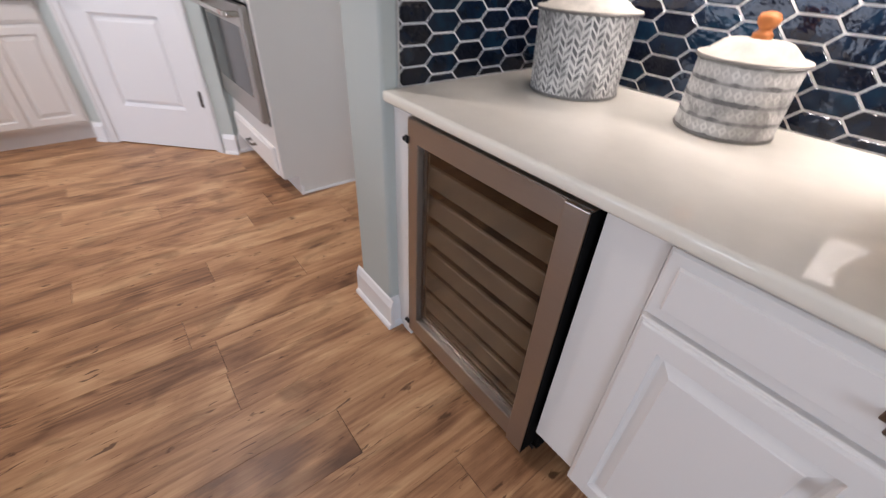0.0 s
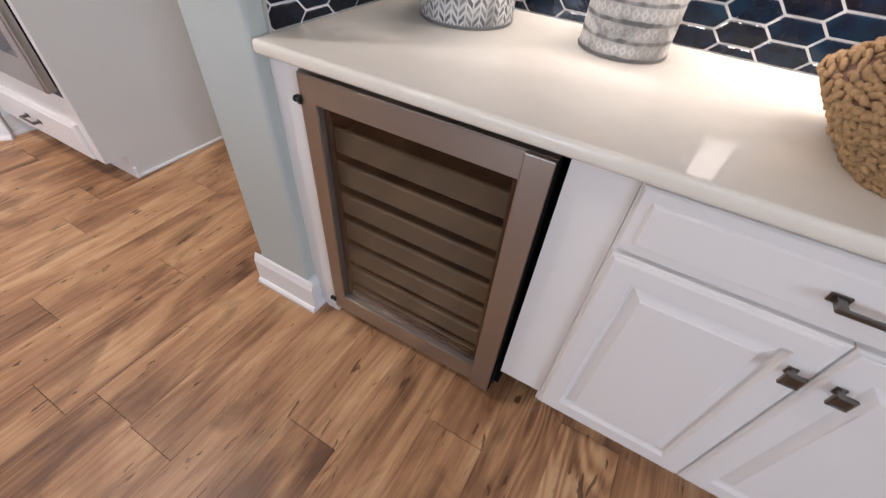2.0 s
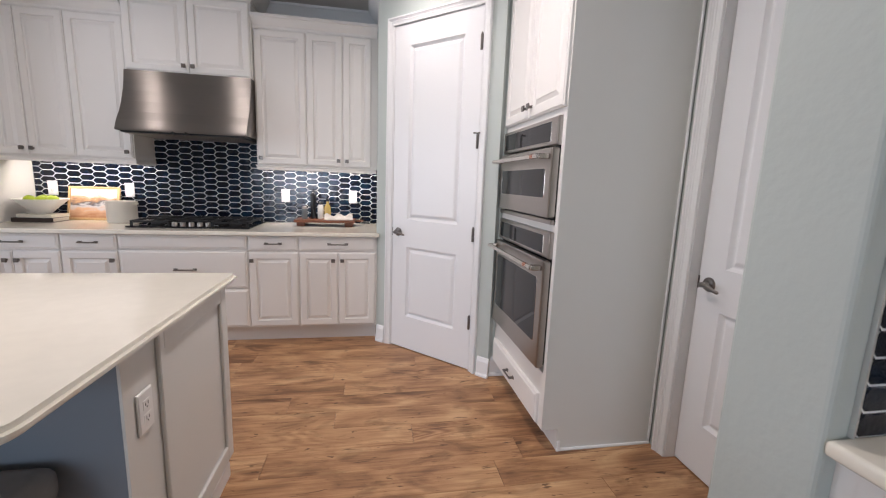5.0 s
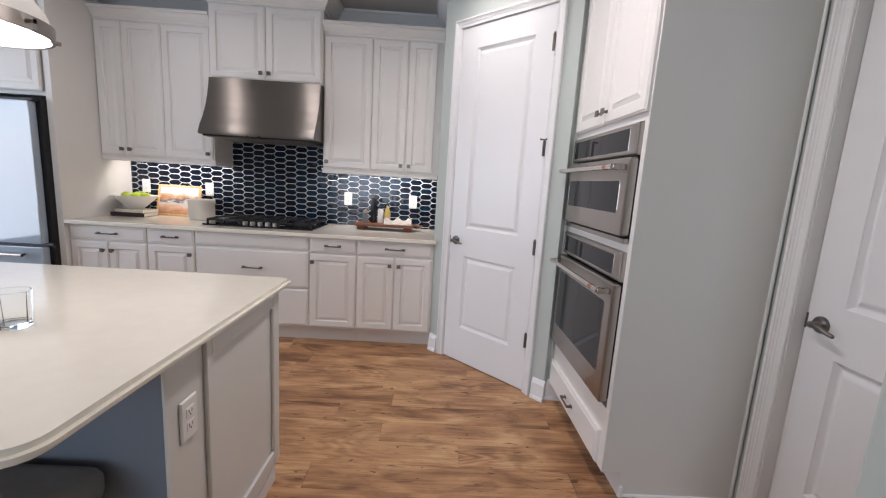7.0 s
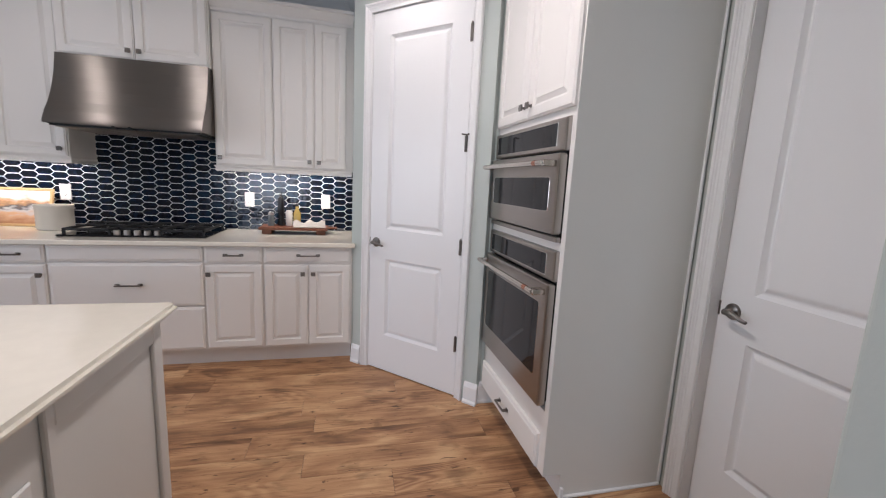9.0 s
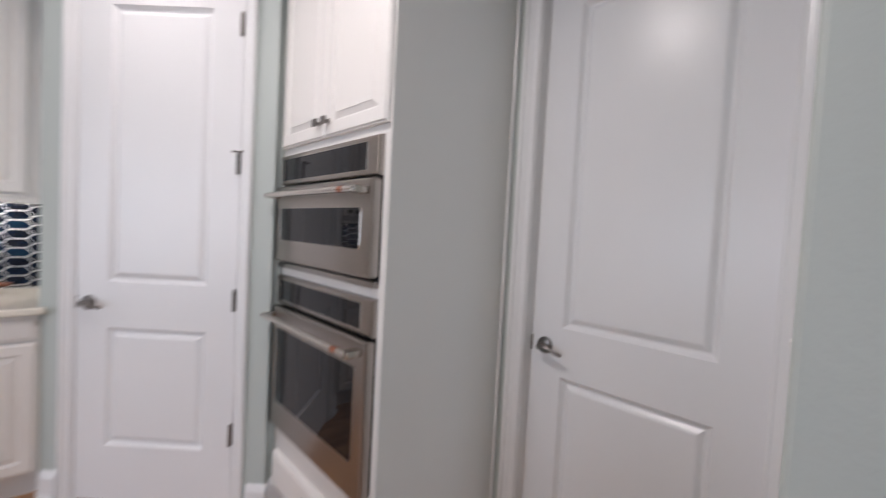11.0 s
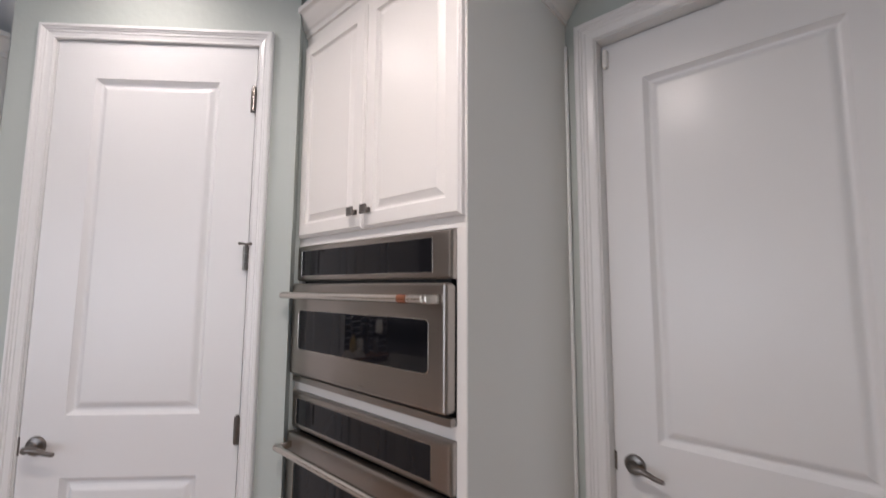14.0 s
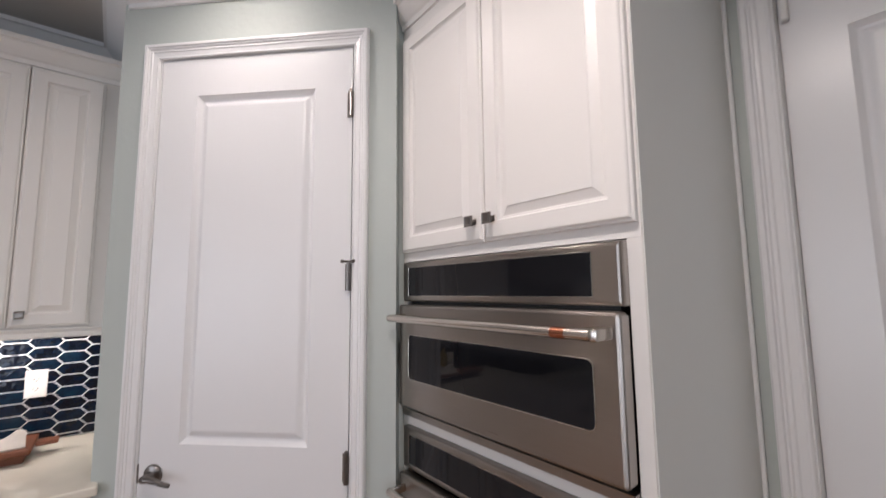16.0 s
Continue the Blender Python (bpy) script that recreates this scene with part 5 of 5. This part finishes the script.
for j in range(NY):
    bm.faces.new((grid[0][j], grid[0][j + 1], low[0][j + 1], low[0][j])), bm.faces.new((grid[NX][j], low[NX][j], low[NX][j + 1], grid[NX][j + 1]))
tw = part("folded_towel", bm, M_CLOTH)
tw.matrix_basis = pose(0.115, 4.635, TZ, 0, 0, 6)
smooth(tw, 60)
tagged(tw, "rumpled white linen towel on the wooden tray", "towel")

# ---- island things ----
gl = part("drinking_glass", lathe(bmesh.new(), [(0.034, 0), (0.037, 0.003), (0.042, 0.098), (0.0395, 0.098), (0.034, 0.014), (0.001, 0.012)], 10), M_GLASS)
gl.matrix_basis = pose(-0.655, 2.115, 0.8935)
tagged(gl, "clear faceted drinking glass on the island top", "glass")
M_SEAT = material("grey_upholstery", (0.22, 0.215, 0.21), 0.85, vary=0.1, scale=40, bump=0.4, bump_scale=400)
M_LEG = material("dark_leg_wood", (0.07, 0.035, 0.02), 0.45, vary=0.2, scale=14, stretch=(8, 8, 1))


def stool(x):
    s = thing("counter_stool", pose(x, 1.83, 0), "grey upholstered counter stool with dark wooden legs", "stool", "stools at the island")
    bm = bmesh.new()
    box(bm, -0.225, -0.20, 0.50, 0.225, 0.17, 0.60, bev=0.035, seg=4)
    smooth(part("seat", bm, M_SEAT, s), 50)
    for sx in (-1, 1):
        for sy in (-1, 1):
            bm = rod(bmesh.new(), (sx * 0.20, sy * 0.155 - 0.015, 0.0), (sx * 0.17, sy * 0.13 - 0.015, 0.50), 0.014, 10, 0.020)
            part("leg", bm, M_LEG, s)
    for sy in (-1, 1):
        part("stretcher", rod(bmesh.new(), (-0.187, sy * 0.145 - 0.015, 0.2), (0.187, sy * 0.145 - 0.015, 0.2), 0.009, 8), M_LEG, s)


stool(-0.56), stool(-1.25)

# pendant over the island
M_SHADE = material("white_shade", (0.78, 0.76, 0.72), 0.35, vary=0.02, scale=6)
pd = thing("pendant_lamp", pose(-0.835, 2.20, 1.675), "white dome pendant lamp with riveted nickel rim above island", "lamp")
PR = 0.205
smooth(part("shade", lathe(bmesh.new(), [(PR, 0.022), (PR - 0.012, 0.060), (PR * 0.72, 0.13), (PR * 0.42, 0.185), (0.05, 0.205), (0.045, 0.205), (PR * 0.40, 0.18), (PR * 0.70, 0.126), (PR - 0.016, 0.058), (PR - 0.004, 0.022)], 48, close=False), M_SHADE, pd), 40)
rim = part("rim", lathe(bmesh.new(), [(PR - 0.003, -0.012), (PR + 0.005, -0.012), (PR + 0.006, 0.024), (PR - 0.003, 0.024), (PR - 0.003, -0.012)], 48, close=False), M_STEEL, pd, "brushed nickel rim band")
smooth(rim, 30)
for k in range(6):
    t = k * math.pi / 3
    c, s = math.cos(t), math.sin(t)
    part("rivet", rod(bmesh.new(), ((PR + 0.005) * c, (PR + 0.005) * s, 0.006), ((PR + 0.026) * c, (PR + 0.026) * s, 0.006), 0.006, 10), M_STEEL, rim)
part("diffuser", lathe(bmesh.new(), [(PR - 0.006, -0.004), (PR * 0.6, -0.010), (0.002, -0.013)], 48, close=False), glow("lamp_diffuser", (1.0, 0.93, 0.84), 8.0), pd, "glowing white diffuser")
part("stem", rod(bmesh.new(), (0, 0, 0.20), (0, 0, CEIL - 1.675 - 0.02), 0.008, 12), M_STEEL, pd)
part("canopy", rod(bmesh.new(), (0, 0, CEIL - 1.675 - 0.022), (0, 0, CEIL - 1.676), 0.06, 24), M_STEEL, pd)

# recessed ceiling lamps, the last one guessed to light the floor
for k, (cx, cy) in enumerate(CANS):
    c = thing("recessed_light", pose(cx, cy, CEIL), "round white recessed ceiling light", "lamp", "recessed ceiling lights")
    smooth(part("trim_ring", lathe(bmesh.new(), [(0.068, -0.001), (0.070, -0.005), (0.090, -0.003), (0.092, -0.0005)], 32, close=False), M_TRIM, c), 40)
    part("lens", rod(bmesh.new(), (0, 0, -0.006), (0, 0, -0.0008), 0.066, 28), glow("can_lens", (1.0, 0.88, 0.74), 9.0), c, "glowing lens")

# ---- wall tiles and floor planks ----
TH, TP, TA, TPT, GAP = 0.0515, 0.096, 0.0715, 0.0245, 0.0027


def hexagon(x, z):
    h, a = TH / 2, TA / 2
    return [(x - a - TPT, z), (x - a, z - h), (x + a, z - h), (x + a + TPT, z), (x + a, z + h), (x - a, z + h)]


def clip_poly(poly, x0, z0, x1, z1):
    for axis, lim, sign in ((0, x0, 1), (0, x1, -1), (1, z0, 1), (1, z1, -1)):
        out = []
        for k in range(len(poly)):
            p, q = poly[k], poly[(k + 1) % len(poly)]
            dp, dq = sign * (p[axis] - lim), sign * (q[axis] - lim)
            if dp >= 0:
                out.append(p)
            if dp * dq < 0:
                s = dp / (dp - dq)
                out.append((p[0] + s * (q[0] - p[0]), p[1] + s * (q[1] - p[1])))
        poly = out
        if len(poly) < 3:
            return []
    return poly


def shrink(poly, d):
    cx, cz = sum(p[0] for p in poly) / len(poly), sum(p[1] for p in poly) / len(poly)
    out, n = [], len(poly)
    for k in range(n):
        p0, p, p2 = Vector(poly[k - 1]), Vector(poly[k]), Vector(poly[(k + 1) % n])
        a, b = (p - p0), (p2 - p)
        if a.length < 1e-6 or b.length < 1e-6:
            continue
        a.normalize(), b.normalize()
        na, nb = Vector((-a.y, a.x)), Vector((-b.y, b.x))
        m = na + nb
        if m.length < 1e-6:
            continue
        q = p + m * (d / max(0.3, 1 + na.dot(nb)))
        out.append((q.x, q.y))
    return out


def tile_mesh(bm, poly, y=0.0, t=0.0075):
    """One glazed tile: a body with an eased edge, its face towards -y."""
    rows = [(0.0, 0.0), (0.0, -t + 0.0016), (0.0016, -t)]
    loops = [[bm.verts.new((x, y + dy, z)) for x, z in (shrink(poly, i) if i else poly)] for i, dy in rows]
    if len({len(q) for q in loops}) > 1:
        return
    n = len(loops[0])
    for a, b in zip(loops, loops[1:]):
        for k in range(n):
            bm.faces.new((a[k], a[(k + 1) % n], b[(k + 1) % n], b[k]))
    bm.faces.new(loops[-1])


def tile_field(wall, m, areas, x_off, z_off, near, label, tall=None):
    """Tiles over rectangles of a wall's plane; those inside the stretch near are single pieces."""
    bm = bmesh.new()
    for x0, z0, x1, z1 in areas:
        box(bm, x0, -0.0045, z0, x1, 0.0, tall[2] if tall else z1)
        if tall:
            box(bm, tall[0], -0.0045, tall[2], tall[1], 0.0, z1)
    grout = part("grout", bm, M_GROUT, wall)
    grout.matrix_basis = m
    full = bmesh.new()
    tile_mesh(full, shrink(hexagon(0, 0), GAP), -0.001)
    proto = None
    rest = bmesh.new()
    count = 0
    for ai, (x0, z0, x1, z1) in enumerate(areas):
        i0, i1 = int((x0 - x_off) / TP) - 2, int((x1 - x_off) / TP) + 2
        for i in range(i0, i1 + 1):
            for j in range(int((z0 - z_off) / TH) - 2, int((z1 - z_off) / TH) + 2):
                cx, cz = x_off + i * TP, z_off + (j + 0.5 * (i % 2)) * TH
                if tall and cz > tall[2] + 0.02 and not tall[0] - 0.03 < cx < tall[1] + 0.03:
                    continue
                poly = clip_poly(hexagon(cx, cz), x0, z0, x1, z1)
                if not poly:
                    continue
                whole = len(poly) == 6 and x0 + 0.06 < cx < x1 - 0.06 and z0 + 0.025 < cz < z1 - 0.025
                xs, zs = [p[0] for p in poly], [p[1] for p in poly]
                if max(xs) - min(xs) < 0.008 or max(zs) - min(zs) < 0.008:
                    continue
                if whole and near[0] < cx < near[1] and count < 295:
                    tilt = pose(0, 0, 0, random.uniform(-0.8, 0.8), 0, random.uniform(-0.6, 0.6))
                    if proto is None:
                        proto = part("tile", full, M_TILE, wall)
                        proto.matrix_basis = m @ pose(cx, 0, cz) @ tilt
                    else:
                        share("tile", proto, wall, m @ pose(cx, 0, cz) @ tilt)
                    count += 1
                else:
                    q = shrink(poly, GAP)
                    if len(q) >= 3:
                        tile_mesh(rest, q, -0.001)
    ob = part("tiles", rest, M_TILE, wall, label)
    ob.matrix_basis = m
    ob["kind"] = "stuff"


def backsplash(name, label):
    return thing(name, pose(0, 0, 0), label, "backsplash", kind="structure")


k_wall = backsplash("trim_backsplash_kitchen", "glossy navy elongated hexagon tiles with white grout")
tile_field(k_wall, pose(0, NORTH, 0), [(-2.35, 0.895, 0.464, 2.05)], 0.058, 0.911, (-0.9, 0.5), "navy tiles", (-1.425, -0.525, 1.398))
b_wall = backsplash("trim_backsplash_bar", "glossy navy elongated hexagon tiles behind the bar")
tile_field(b_wall, pose(BARBACK, 1.479, 0, 0, 0, -90), [(0.0, 0.885, 2.3, 1.40)], 0.49, 0.883, (0.0, 1.9), "navy tiles")
s_wall = backsplash("trim_backsplash_bar_side", "glossy navy elongated hexagon tiles on the bar side wall")
tile_field(s_wall, pose(1.262, 1.487, 0), [(0.0, 0.885, 0.598, 1.340), (0.312, 1.3402, 0.598, 1.3995)], 0.049, 0.9079, (0.0, 0.75), "navy tiles")
edge = B(1.257, 1.477, 0.886, 1.262, 1.4865, 1.344)
box(edge, 1.262, 1.477, 1.3405, 1.572, 1.4865, 1.345)
setting("trim_tile_edge", edge, M_ALU, "thin metal tile edge trim", "trim")

PLANK_W = 0.1715
lengths = [1.22]
proto = {}
rng = random.Random(5)
row0 = -26
for r in range(row0, row0 + 52):
    y0 = 1.099 + r * PLANK_W
    if y0 > 4.92 or y0 < -3.4:
        continue
    x = -4.6 + rng.uniform(-1.1, 0)
    if r == 0:
        x = 0.88 - 1.222 * 5
    if r in (4, 5):
        x = 0.57 - 1.222 * 5 + (0 if r == 4 else 0.5)
    while x < 2.05:
        a, b = max(x, -4.5), min(x + 1.22, 2.07)
        if b - a > 0.02:
            key = round(b - a, 3)
            m = pose((a + b) / 2, y0 + PLANK_W / 2, 0)
            if key not in proto:
                h = (b - a) / 2 - 0.0005
                bm = box(bmesh.new(), -h, -PLANK_W / 2 + 0.0003, -0.005, h, PLANK_W / 2 - 0.0003, 0.0, bev=0.0006)
                proto[key] = part("plank", bm, M_PLANK, floor)
                proto[key].matrix_basis = m
            else:
                share("plank", proto[key], floor, m)
        x += 1.2205
